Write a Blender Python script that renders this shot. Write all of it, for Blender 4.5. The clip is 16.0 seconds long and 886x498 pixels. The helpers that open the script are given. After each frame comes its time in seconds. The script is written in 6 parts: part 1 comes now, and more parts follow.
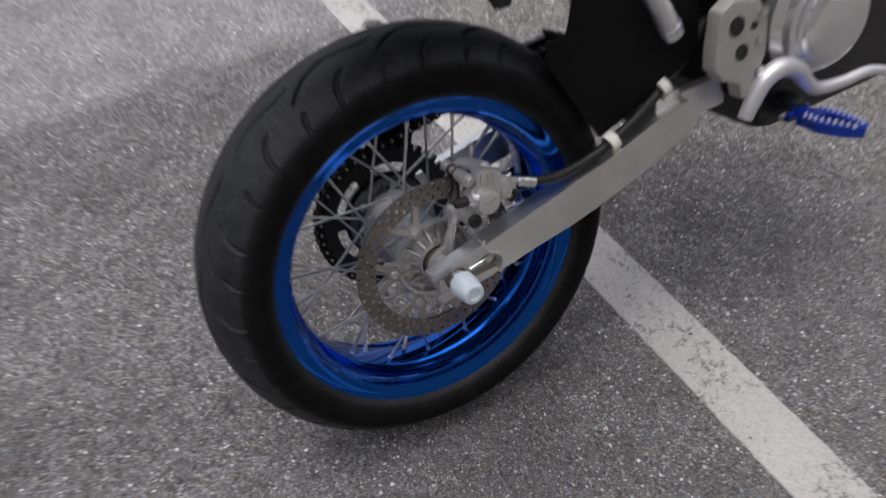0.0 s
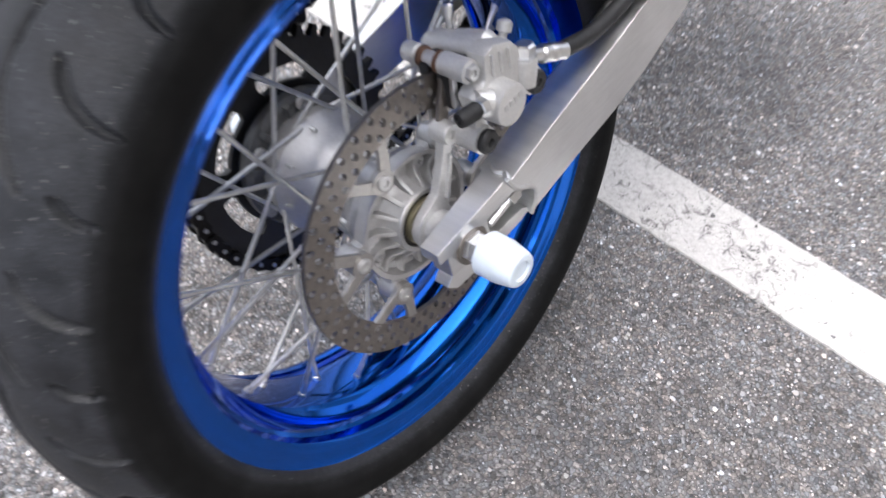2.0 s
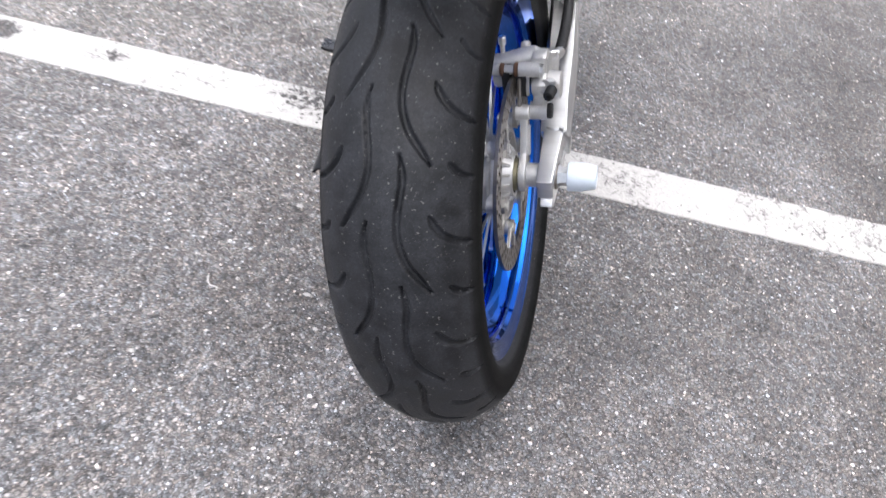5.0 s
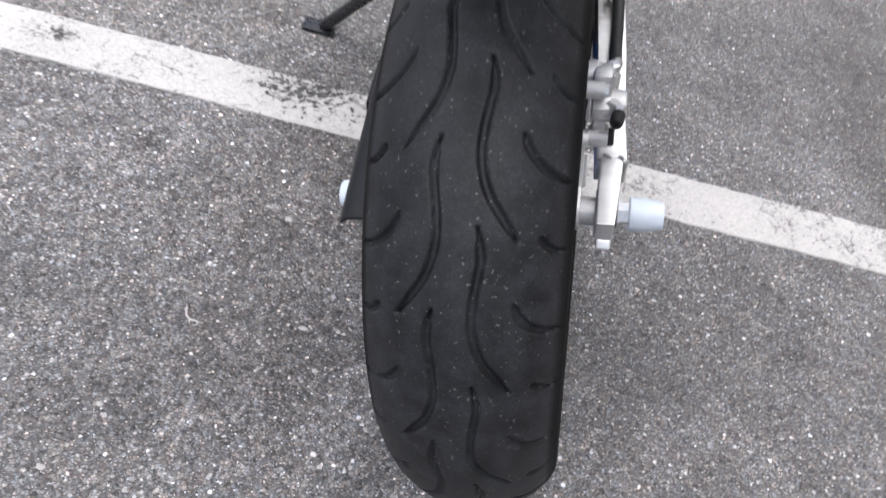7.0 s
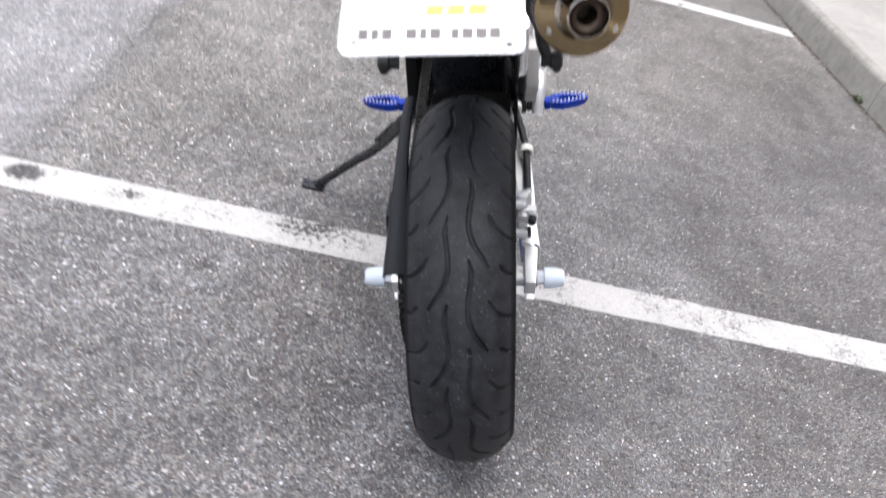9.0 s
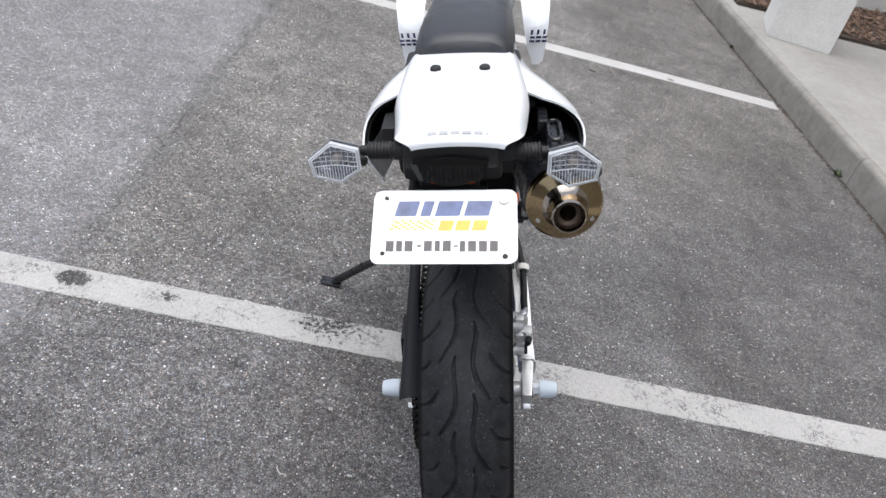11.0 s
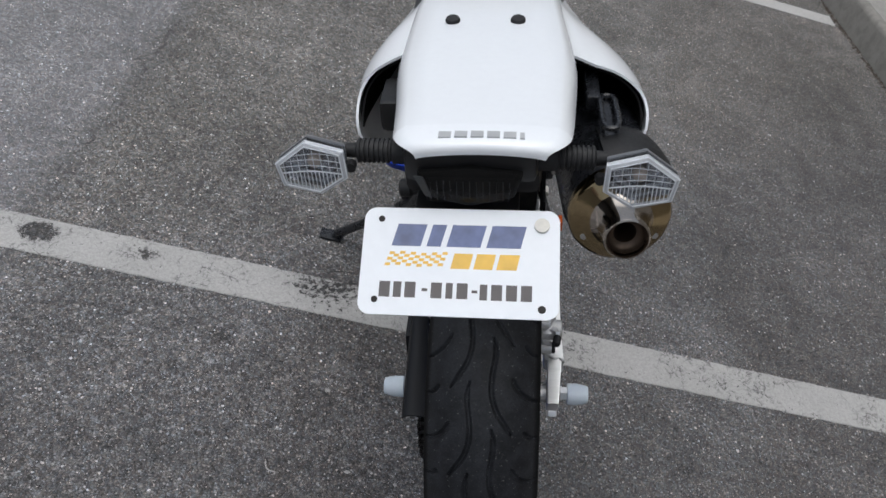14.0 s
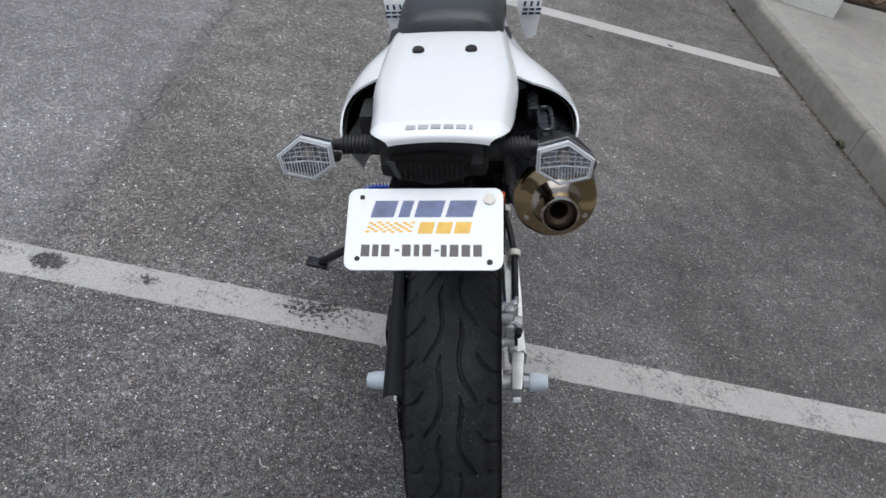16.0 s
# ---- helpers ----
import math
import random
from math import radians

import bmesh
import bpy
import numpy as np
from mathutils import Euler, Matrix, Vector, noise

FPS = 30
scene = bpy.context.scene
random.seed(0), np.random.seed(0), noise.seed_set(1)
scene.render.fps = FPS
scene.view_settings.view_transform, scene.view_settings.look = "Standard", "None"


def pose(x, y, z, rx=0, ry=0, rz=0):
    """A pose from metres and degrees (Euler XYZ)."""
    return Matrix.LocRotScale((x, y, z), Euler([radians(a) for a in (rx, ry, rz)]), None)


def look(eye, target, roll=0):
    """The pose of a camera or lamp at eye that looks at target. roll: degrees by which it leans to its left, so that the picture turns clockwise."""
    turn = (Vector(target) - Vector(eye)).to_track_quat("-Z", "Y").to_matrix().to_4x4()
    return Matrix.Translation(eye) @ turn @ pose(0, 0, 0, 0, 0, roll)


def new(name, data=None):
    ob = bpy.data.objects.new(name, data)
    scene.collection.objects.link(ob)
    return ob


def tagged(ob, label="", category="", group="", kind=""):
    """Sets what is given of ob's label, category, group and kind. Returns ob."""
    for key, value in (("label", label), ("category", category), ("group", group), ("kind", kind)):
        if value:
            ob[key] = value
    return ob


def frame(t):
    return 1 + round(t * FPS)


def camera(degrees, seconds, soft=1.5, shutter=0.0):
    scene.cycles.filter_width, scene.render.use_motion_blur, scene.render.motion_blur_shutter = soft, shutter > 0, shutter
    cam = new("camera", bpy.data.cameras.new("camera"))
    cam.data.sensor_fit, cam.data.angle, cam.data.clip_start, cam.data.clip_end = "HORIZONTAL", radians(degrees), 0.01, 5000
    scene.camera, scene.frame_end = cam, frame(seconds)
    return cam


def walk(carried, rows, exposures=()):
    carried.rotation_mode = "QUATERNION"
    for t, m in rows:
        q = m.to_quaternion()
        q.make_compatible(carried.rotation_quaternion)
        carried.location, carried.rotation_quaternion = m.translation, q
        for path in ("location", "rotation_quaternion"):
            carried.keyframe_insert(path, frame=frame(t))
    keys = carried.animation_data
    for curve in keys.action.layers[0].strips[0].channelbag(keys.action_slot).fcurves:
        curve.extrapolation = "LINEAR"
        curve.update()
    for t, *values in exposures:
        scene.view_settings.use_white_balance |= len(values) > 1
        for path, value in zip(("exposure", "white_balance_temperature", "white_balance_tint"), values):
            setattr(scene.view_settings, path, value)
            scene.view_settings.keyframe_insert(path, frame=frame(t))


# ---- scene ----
cam = camera(60.15, 16.0, shutter=0.75)

PATH = [
    (0, (0.6840, -0.3335, 1.1190), (0.0984, -0.0070, 0.3771), -1.56),
    (0.5, (0.5126, -0.2612, 0.9555), (-0.0044, 0.0699, 0.1661), 0.12),
    (1, (0.3900, -0.2288, 0.8423), (-0.0312, 0.1309, 0.0096), 0.62),
    (1.5, (0.2981, -0.2109, 0.8098), (-0.0337, 0.1738, -0.0516), 1.96),
    (2, (0.3016, -0.2646, 0.8275), (-0.0336, 0.1583, -0.0144), 3.14),
    (2.5, (0.3504, -0.4348, 0.9177), (0.0168, 0.0996, 0.1411), 5.29),
    (3, (0.3148, -0.6015, 0.9760), (0.0271, -0.0349, 0.2038), 6.81),
    (3.5, (0.1841, -0.6685, 0.9811), (-0.0050, -0.0748, 0.1989), 4.65),
    (4, (0.1134, -0.7329, 0.9992), (-0.0375, -0.0987, 0.2409), 6.61),
    (4.2, (0.1125, -0.7712, 1.0209), (-0.0301, -0.1025, 0.2911), 7.28),
    (6.3, (-0.0650, -0.5579, 0.8511), (-0.0016, 0.0550, 0.0635), 17.51),
    (6.5, (-0.0671, -0.5495, 0.8545), (-0.0076, 0.0629, 0.0662), 17.07),
    (7, (-0.0738, -0.5660, 0.9020), (-0.0380, 0.0647, 0.1268), 17.12),
    (7.5, (-0.0708, -0.6442, 0.9506), (-0.0428, 0.0373, 0.2193), 16.89),
    (8, (-0.0699, -0.7936, 1.0265), (-0.0164, -0.0301, 0.3830), 18.12),
    (8.5, (-0.0995, -0.9308, 1.0520), (-0.0264, -0.1586, 0.4208), 18.38),
    (9, (-0.1641, -1.0345, 1.1402), (-0.0764, -0.2415, 0.5373), 16.30),
    (9.5, (-0.2252, -1.1509, 1.2501), (-0.1422, -0.3263, 0.6905), 15.18),
    (9.7, (-0.2372, -1.2087, 1.2857), (-0.1566, -0.3721, 0.7439), 14.91),
    (11.8, (-0.2207, -0.9428, 1.3905), (-0.1458, -0.1710, 0.7591), 15.94),
    (12, (-0.2222, -0.9026, 1.3796), (-0.1465, -0.1469, 0.7290), 15.88),
    (12.5, (-0.2329, -0.8390, 1.3608), (-0.1523, -0.1013, 0.6905), 17.61),
    (13, (-0.2360, -0.8017, 1.3347), (-0.1530, -0.0797, 0.6479), 16.80),
    (13.5, (-0.2358, -0.7904, 1.3318), (-0.1488, -0.0694, 0.6443), 17.65),
    (14, (-0.2348, -0.8033, 1.3391), (-0.1499, -0.0697, 0.6647), 17.47),
    (14.5, (-0.2356, -0.8338, 1.3485), (-0.1492, -0.0870, 0.6890), 18.06),
    (15, (-0.2241, -0.8789, 1.3645), (-0.1299, -0.1124, 0.7292), 17.72),
    (15.5, (-0.2198, -0.9415, 1.3762), (-0.1356, -0.1622, 0.7552), 16.81),
    (16, (-0.2116, -1.0050, 1.3861), (-0.1219, -0.2168, 0.7774), 16.15),
]
# seconds, stops, kelvin, tint
EXPOSURES = [(0, 0.36, 6400, 12), (0.5, 1.17, 6400, 12), (1, 1.38, 6350, 12), (1.5, 1.5, 6350, 12), (2, 1.61, 6290, 12), (2.5, 1.77, 6290, 12), (3, 1.88, 6290, 12), (3.5, 1.86, 6290, 12), (4.2, 1.76, 6290, 12), (6.3, 1.1, 6240, 12), (7, 1.1, 6240, 12), (8, 1.21, 6240, 12), (8.5, 1.23, 6240, 12), (9, 1.25, 6240, 12), (9.7, 1.27, 6190, 11), (11.8, 0.16, 6220, 9), (12.5, -0.03, 6170, 8), (13.5, -0.17, 6170, 8), (14, -0.15, 6170, 8), (16, 0.05, 6120, 8)]
walk(cam, [(t, look(eye, target, roll)) for t, eye, target, roll in PATH], EXPOSURES)

# ---- world, sun, exposure ----
world = bpy.data.worlds.new("overcast_sky")
scene.world = world
world.use_nodes = True
wn = world.node_tree
sky = wn.nodes.new("ShaderNodeTexSky")
sky.sky_type = 'NISHITA'
sky.sun_disc = False
SUN_EL, SUN_AZ = 80.0, 252.0
sky.sun_elevation, sky.sun_rotation = radians(SUN_EL), radians(SUN_AZ)
sky.air_density, sky.dust_density, sky.ozone_density = 1.0, 6.0, 1.5
cloud = wn.nodes.new("ShaderNodeHueSaturation")  # a grey cloud layer takes most of the blue
cloud.inputs["Saturation"].default_value = 0.45
wn.links.new(sky.outputs["Color"], cloud.inputs["Color"])
wn.links.new(cloud.outputs["Color"], wn.nodes["Background"].inputs["Color"])
wn.nodes["Background"].inputs["Strength"].default_value = 0.13
sun_data = bpy.data.lights.new("sun", 'SUN')
sun_data.energy, sun_data.angle, sun_data.color = 0.9, radians(90), (1.0, 0.97, 0.93)
sun_ob = new("sun", sun_data)
sun_ob.matrix_world = look((0, 0, 0), (-math.sin(radians(SUN_AZ)) * math.cos(radians(SUN_EL)),
                                       -math.cos(radians(SUN_AZ)) * math.cos(radians(SUN_EL)), -math.sin(radians(SUN_EL))))


# ---- materials ----
class Mat:
    """A small wrapper to build node materials."""

    def __init__(self, name):
        self.m = bpy.data.materials.new(name)
        self.m.use_nodes = True
        self.t = self.m.node_tree
        self.b = self.t.nodes["Principled BSDF"]
        self.pos = None

    def node(self, kind, **values):
        n = self.t.nodes.new(kind)
        if "operation" in values:
            n.operation = values["operation"]
        if "feature" in values:
            n.feature = values["feature"]
        if "use_clamp" in values:
            n.use_clamp = values["use_clamp"]
        if "blend_type" in values:
            n.data_type, n.blend_type = 'RGBA', values["blend_type"]
        return n

    def link(self, a, b):
        self.t.links.new(a, b)

    def coords(self, kind="Object"):
        if self.pos is None:
            self.pos = self.node("ShaderNodeTexCoord")
        return self.pos.outputs[kind]

    def noise(self, scale, detail=3.0, rough=0.55, vector=None):
        n = self.node("ShaderNodeTexNoise")
        n.inputs["Scale"].default_value = scale
        n.inputs["Detail"].default_value = detail
        n.inputs["Roughness"].default_value = rough
        self.link(vector or self.coords(), n.inputs["Vector"])
        return n.outputs["Fac"]

    def voronoi(self, scale, feature='F1', out="Distance", vector=None):
        n = self.node("ShaderNodeTexVoronoi", feature=feature)
        n.inputs["Scale"].default_value = scale
        self.link(vector or self.coords(), n.inputs["Vector"])
        return n.outputs[out]

    def ramp(self, fac, stops, smooth=False):
        n = self.node("ShaderNodeValToRGB")
        n.color_ramp.interpolation = 'EASE' if smooth else 'LINEAR'
        e = n.color_ramp.elements
        while len(e) < len(stops):
            e.new(0.5)
        for el, (p, c) in zip(e, stops):
            el.position = p
            el.color = (*c, 1) if isinstance(c, tuple) else (c, c, c, 1)
        self.link(fac, n.inputs["Fac"])
        return n.outputs["Color"]

    def mix(self, fac, a, b, kind='MIX'):
        n = self.node("ShaderNodeMix", blend_type=kind)
        for sock, v in ((n.inputs[0], fac), (n.inputs[6], a), (n.inputs[7], b)):
            if isinstance(v, (int, float)):
                sock.default_value = v if sock == n.inputs[0] else (v, v, v, 1)
            elif isinstance(v, tuple):
                sock.default_value = (*v, 1)
            else:
                self.link(v, sock)
        return n.outputs[2]

    def math(self, op, a, b=0.0, clamp=False):
        n = self.node("ShaderNodeMath", operation=op, use_clamp=clamp)
        for sock, v in zip(n.inputs, (a, b)):
            if isinstance(v, (int, float)):
                sock.default_value = v
            else:
                self.link(v, sock)
        return n.outputs[0]

    def warped(self, amount, scale=20.0):
        """Coordinates bent by noise."""
        n = self.node("ShaderNodeTexNoise")
        n.inputs["Scale"].default_value = scale
        self.link(self.coords(), n.inputs["Vector"])
        sc = self.node("ShaderNodeVectorMath", operation='SCALE')
        sc.inputs["Scale"].default_value = amount
        self.link(n.outputs["Color"], sc.inputs[0])
        add = self.node("ShaderNodeVectorMath", operation='ADD')
        self.link(self.coords(), add.inputs[0])
        self.link(sc.outputs[0], add.inputs[1])
        return add.outputs[0]

    def xyz(self, vector=None):
        n = self.node("ShaderNodeSeparateXYZ")
        self.link(vector or self.coords(), n.inputs[0])
        return n.outputs

    def bump(self, height, strength=0.3, distance=0.001):
        n = self.node("ShaderNodeBump")
        n.inputs["Strength"].default_value = strength
        n.inputs["Distance"].default_value = distance
        self.link(height, n.inputs["Height"])
        self.link(n.outputs["Normal"], self.b.inputs["Normal"])

    def set(self, **values):
        for k, v in values.items():
            sock = self.b.inputs[k.replace("_", " ")]
            if isinstance(v, (int, float)):
                sock.default_value = v
            elif isinstance(v, tuple):
                sock.default_value = v if sock.type == 'VECTOR' else (*v, 1)
            else:
                self.link(v, sock)
        return self


def plain(name, color, rough=0.5, metal=0.0, grain=300.0, vary=0.25, bump=0.15, smear=25.0, **extra):
    """A surface of one colour with grain at two scales in tone, gloss and relief."""
    m = Mat(name)
    fine, wide = m.noise(grain, 4), m.noise(smear, 3)
    tone = m.math('ADD', m.math('MULTIPLY', fine, 0.5), m.math('MULTIPLY', wide, 0.5))
    low, high = tuple(c * (1 - vary) for c in color), tuple(min(1.0, c * (1 + vary)) for c in color)
    m.set(Base_Color=m.ramp(tone, [(0.3, low), (0.7, high)]), Metallic=metal)
    r = m.ramp(tone, [(0.3, max(0.02, rough * (1 - vary))), (0.7, min(1.0, rough * (1 + vary)))])
    m.set(Roughness=r, **extra)
    if bump:
        m.bump(fine, bump, 0.0005)
    return m.m


def asphalt_colour(m):
    """Crushed stone in worn bitumen: stones of a few millimetres, light flecks, wide stains."""
    warp = m.node("ShaderNodeVectorMath", operation='ADD')
    n = m.node("ShaderNodeTexNoise")
    n.inputs["Scale"].default_value = 90
    m.link(m.coords(), n.inputs["Vector"])
    sc = m.node("ShaderNodeVectorMath", operation='SCALE')
    sc.inputs["Scale"].default_value = 0.006
    m.link(n.outputs["Color"], sc.inputs[0])
    m.link(m.coords(), warp.inputs[0])
    m.link(sc.outputs[0], warp.inputs[1])
    v = warp.outputs[0]
    cell = m.voronoi(190, out="Color", vector=v)
    fine = m.voronoi(430, out="Color", vector=v)
    cx, fx = m.xyz(cell), m.xyz(fine)
    stones = m.ramp(cx[0], [(0.0, 0.036), (0.22, 0.088), (0.55, 0.130), (0.85, 0.178), (1.0, 0.28)])
    grit = m.ramp(fx[0], [(0.0, 0.040), (0.25, 0.088), (0.60, 0.124), (0.88, 0.18), (1.0, 0.34)])
    tint = m.mix(cx[1], (0.91, 0.985, 1.09), (1.16, 1.0, 0.90))
    col = m.mix(m.ramp(m.noise(150, 2), [(0.4, 0.0), (0.6, 1.0)]), stones, grit)
    col = m.mix(0.7, col, tint, 'MULTIPLY')
    big = m.xyz(m.voronoi(112, out="Color", vector=v))
    side = m.ramp(m.math('ADD', m.xyz()[0], m.math('MULTIPLY', m.noise(4, 3), 0.3)), [(0.08, 1.0), (0.40, 0.25)])
    col = m.mix(side, col, m.mix(1.0, col, m.ramp(big[0], [(0.0, 0.66), (0.5, 0.98), (1.0, 1.38)]), 'MULTIPLY'))
    gap = m.ramp(m.voronoi(190, 'DISTANCE_TO_EDGE', vector=v), [(0.0, 0.36), (0.17, 1.0)])
    col = m.mix(0.85, col, gap, 'MULTIPLY')
    for scale, part_of, reach, tone in ((95, 0.955, 0.40, 0.46), (140, 0.90, 0.48, 0.53), (290, 0.88, 0.50, 0.47), (480, 0.91, 0.50, 0.40)):
        pick = m.voronoi(scale, out="Color", vector=v)
        far = m.voronoi(scale, vector=v)
        size = m.math('MULTIPLY', m.math('SUBTRACT', m.xyz(pick)[0], part_of), reach / (1 - part_of))
        fleck = m.ramp(m.math('SUBTRACT', size, far), [(0.0, 0.0), (0.06, 1.0)])
        col = m.mix(fleck, col, m.mix(1.0, m.ramp(m.xyz(pick)[1], [(0.0, tone * 0.45), (1.0, tone * 1.2)]), tint, 'MULTIPLY'))
    stain = m.ramp(m.noise(1.7, 5, 0.6), [(0.3, 0.72), (0.7, 1.25)])
    blot = m.ramp(m.noise(9, 4, 0.6), [(0.35, 0.8), (0.65, 1.15)])
    col = m.mix(1.0, m.mix(1.0, col, stain, 'MULTIPLY'), blot, 'MULTIPLY')
    col = m.mix(1.0, col, 1.22, 'MULTIPLY')
    height = m.math('ADD', m.math('MULTIPLY', m.voronoi(190, 'SMOOTH_F1', vector=v), -1.2), m.math('MULTIPLY', m.noise(600, 3), 0.5))
    return col, height


def asphalt_material():
    m = Mat("asphalt")
    col, height = asphalt_colour(m)
    x, y, z = m.xyz()
    edge = m.math('ADD', m.math('MULTIPLY', x, -1.0), m.math('MULTIPLY', m.noise(7, 4), 0.10))
    old = m.ramp(m.math('ADD', edge, -0.56), [(0.45, 0.0), (0.59, 1.0)])
    worn = m.mix(0.30, m.mix(1.0, col, (1.57, 1.57, 1.60), 'MULTIPLY'), (0.215, 0.215, 0.222))
    seam = m.ramp(m.math('ADD', edge, -0.56), [(0.44, 0.0), (0.5, 1.0), (0.56, 0.0)])
    split = m.ramp(m.math('ABSOLUTE', m.math('ADD', edge, -1.065)), [(0.0, 1.0), (0.006, 0.0)])
    broken = m.ramp(m.noise(5, 3), [(0.42, 0.0), (0.55, 1.0)])
    # a little darker and browner towards the right, with an uneven edge
    browned = m.ramp(m.math('ADD', x, m.math('MULTIPLY', m.noise(2.3, 4), 0.5)), [(0.0, 1.0), (0.95, (1.0, 1.0, 1.0)), (1.0, (0.86, 0.845, 0.835))])
    fresh = m.math('ADD', m.math('SUBTRACT', y, m.math('MULTIPLY', x, 0.6)), m.math('MULTIPLY', m.noise(3, 4), 0.4))
    fresh = m.ramp(m.math('MULTIPLY', fresh, 0.5), [(0.42, (1.0, 1.0, 1.0)), (0.78, (1.20, 1.18, 1.11))])
    base = m.mix(old, m.mix(1.0, m.mix(1.0, col, browned, 'MULTIPLY'), fresh, 'MULTIPLY'), worn)
    base = m.mix(m.math('MULTIPLY', m.xyz(seam)[0], 0.18), base, (0.03, 0.03, 0.03))
    base = m.mix(m.math('MULTIPLY', m.math('MULTIPLY', m.xyz(split)[0], m.xyz(broken)[0]), 0.6), base, (0.02, 0.02, 0.02))
    # shade under and left of the leaning motorcycle, multiplied into the asphalt colour
    shade_x, shade_y = m.math('DIVIDE', m.math('ADD', x, 0.24), 0.36), m.math('DIVIDE', m.math('SUBTRACT', y, 0.22), 0.75)
    reach = m.math('ADD', m.math('SQRT', m.math('ADD', m.math('MULTIPLY', shade_x, shade_x), m.math('MULTIPLY', shade_y, shade_y))), m.math('MULTIPLY', m.noise(6, 4), 0.7))
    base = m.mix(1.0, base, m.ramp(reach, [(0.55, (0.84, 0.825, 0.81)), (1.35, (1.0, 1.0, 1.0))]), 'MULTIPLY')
    pits = None
    for sx, sy, r in ((-0.190, -0.128, 0.045), (-0.516, 0.227, 0.05)):
        dx, dy = m.math('SUBTRACT', x, sx), m.math('SUBTRACT', y, sy)
        d = m.math('SQRT', m.math('ADD', m.math('MULTIPLY', dx, dx), m.math('MULTIPLY', dy, dy)))
        near = m.math('SUBTRACT', 1.0, m.math('DIVIDE', d, r), True)
        pits = near if pits is None else m.math('MAXIMUM', pits, near)
    hole = m.ramp(m.math('ADD', m.math('MULTIPLY', pits, 0.26), m.noise(190, 3, 0.6)), [(0.66, 0.0), (0.72, 1.0)])
    base = m.mix(m.math('MULTIPLY', m.xyz(hole)[0], 0.8), base, (0.025, 0.024, 0.023))
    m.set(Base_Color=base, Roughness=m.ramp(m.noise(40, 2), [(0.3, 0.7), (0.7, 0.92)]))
    m.bump(height, 1.0, 0.003)
    return m.m


def paint_material(name, spots, cracks=1.0, white=1.0):
    """Worn white road paint with flaked patches that let the asphalt show."""
    m = Mat(name)
    col, height = asphalt_colour(m)
    x, y, z = m.xyz()
    patch = m.math('ADD', m.math('MULTIPLY', m.noise(11, 4, 0.65), 0.62), m.math('MULTIPLY', m.noise(3.1, 2), 0.38))
    wear = m.noise(95, 6, 0.75)
    for sx, sy, rx, ry, k in spots:
        dx = m.math('DIVIDE', m.math('SUBTRACT', x, sx), rx)
        dy = m.math('DIVIDE', m.math('SUBTRACT', y, sy), ry)
        d = m.math('SQRT', m.math('ADD', m.math('MULTIPLY', dx, dx), m.math('MULTIPLY', dy, dy)))
        near = m.math('SUBTRACT', 1.0, d, True)
        wear = m.math('ADD', wear, m.math('MULTIPLY', near, k))
        patch = m.math('ADD', patch, m.math('MULTIPLY', near, k * 0.5))
    crack = m.ramp(m.voronoi(24, 'DISTANCE_TO_EDGE', vector=m.warped(0.05, 28.0)), [(0.0, 1.0), (0.050, 0.0)])
    craze = m.ramp(m.voronoi(80, 'DISTANCE_TO_EDGE', vector=m.warped(0.02, 110.0)), [(0.0, 1.0), (0.13, 0.0)])
    broken = m.ramp(m.noise(70, 3, 0.6), [(0.44, 0.0), (0.53, 1.0)])
    c1 = m.math('MULTIPLY', m.xyz(crack)[0], m.xyz(m.ramp(patch, [(0.47, 0.0), (0.56, cracks)]))[0])
    c2 = m.math('MULTIPLY', m.xyz(craze)[0], m.xyz(m.ramp(patch, [(0.51, 0.0), (0.62, cracks)]))[0])
    lines = m.math('MULTIPLY', m.math('MAXIMUM', c1, c2), m.xyz(broken)[0])
    flake = m.ramp(m.math('ADD', wear, m.math('MULTIPLY', m.noise(14, 3), 0.25)), [(0.80, 0.0), (0.83, 1.0)])
    bare = m.math('MAXIMUM', m.xyz(flake)[0], m.math('MULTIPLY', lines, 0.9), True)
    dirt = m.ramp(m.noise(190, 4, 0.7), [(0.32, (0.35, 0.343, 0.331)), (0.6, (0.475, 0.468, 0.455))])
    dirt = m.mix(1.0, dirt, m.ramp(m.noise(5, 3), [(0.3, 0.88 * white), (0.7, white)]), 'MULTIPLY')
    m.set(Base_Color=m.mix(bare, dirt, m.mix(1.0, col, 0.42, 'MULTIPLY')), Roughness=0.75)
    m.bump(m.math('SUBTRACT', height, bare), 0.5, 0.0015)
    return m.m


def concrete_material(name, color, stain=0.25, grain=160):
    m = Mat(name)
    a, b, c = m.noise(grain, 5, 0.65), m.noise(3.2, 5, 0.6), m.noise(22, 4, 0.6)
    lo, hi = tuple(v * 0.86 for v in color), tuple(min(1, v * 1.1) for v in color)
    col = m.ramp(a, [(0.3, lo), (0.7, hi)])
    col = m.mix(1.0, col, m.ramp(b, [(0.35, 1 - stain), (0.65, 1.0)]), 'MULTIPLY')
    col = m.mix(0.6, col, m.ramp(c, [(0.38, 1 - stain), (0.55, 1.0)]), 'MULTIPLY')
    m.set(Base_Color=col, Roughness=0.85)
    m.bump(a, 0.35, 0.002)
    return m.m


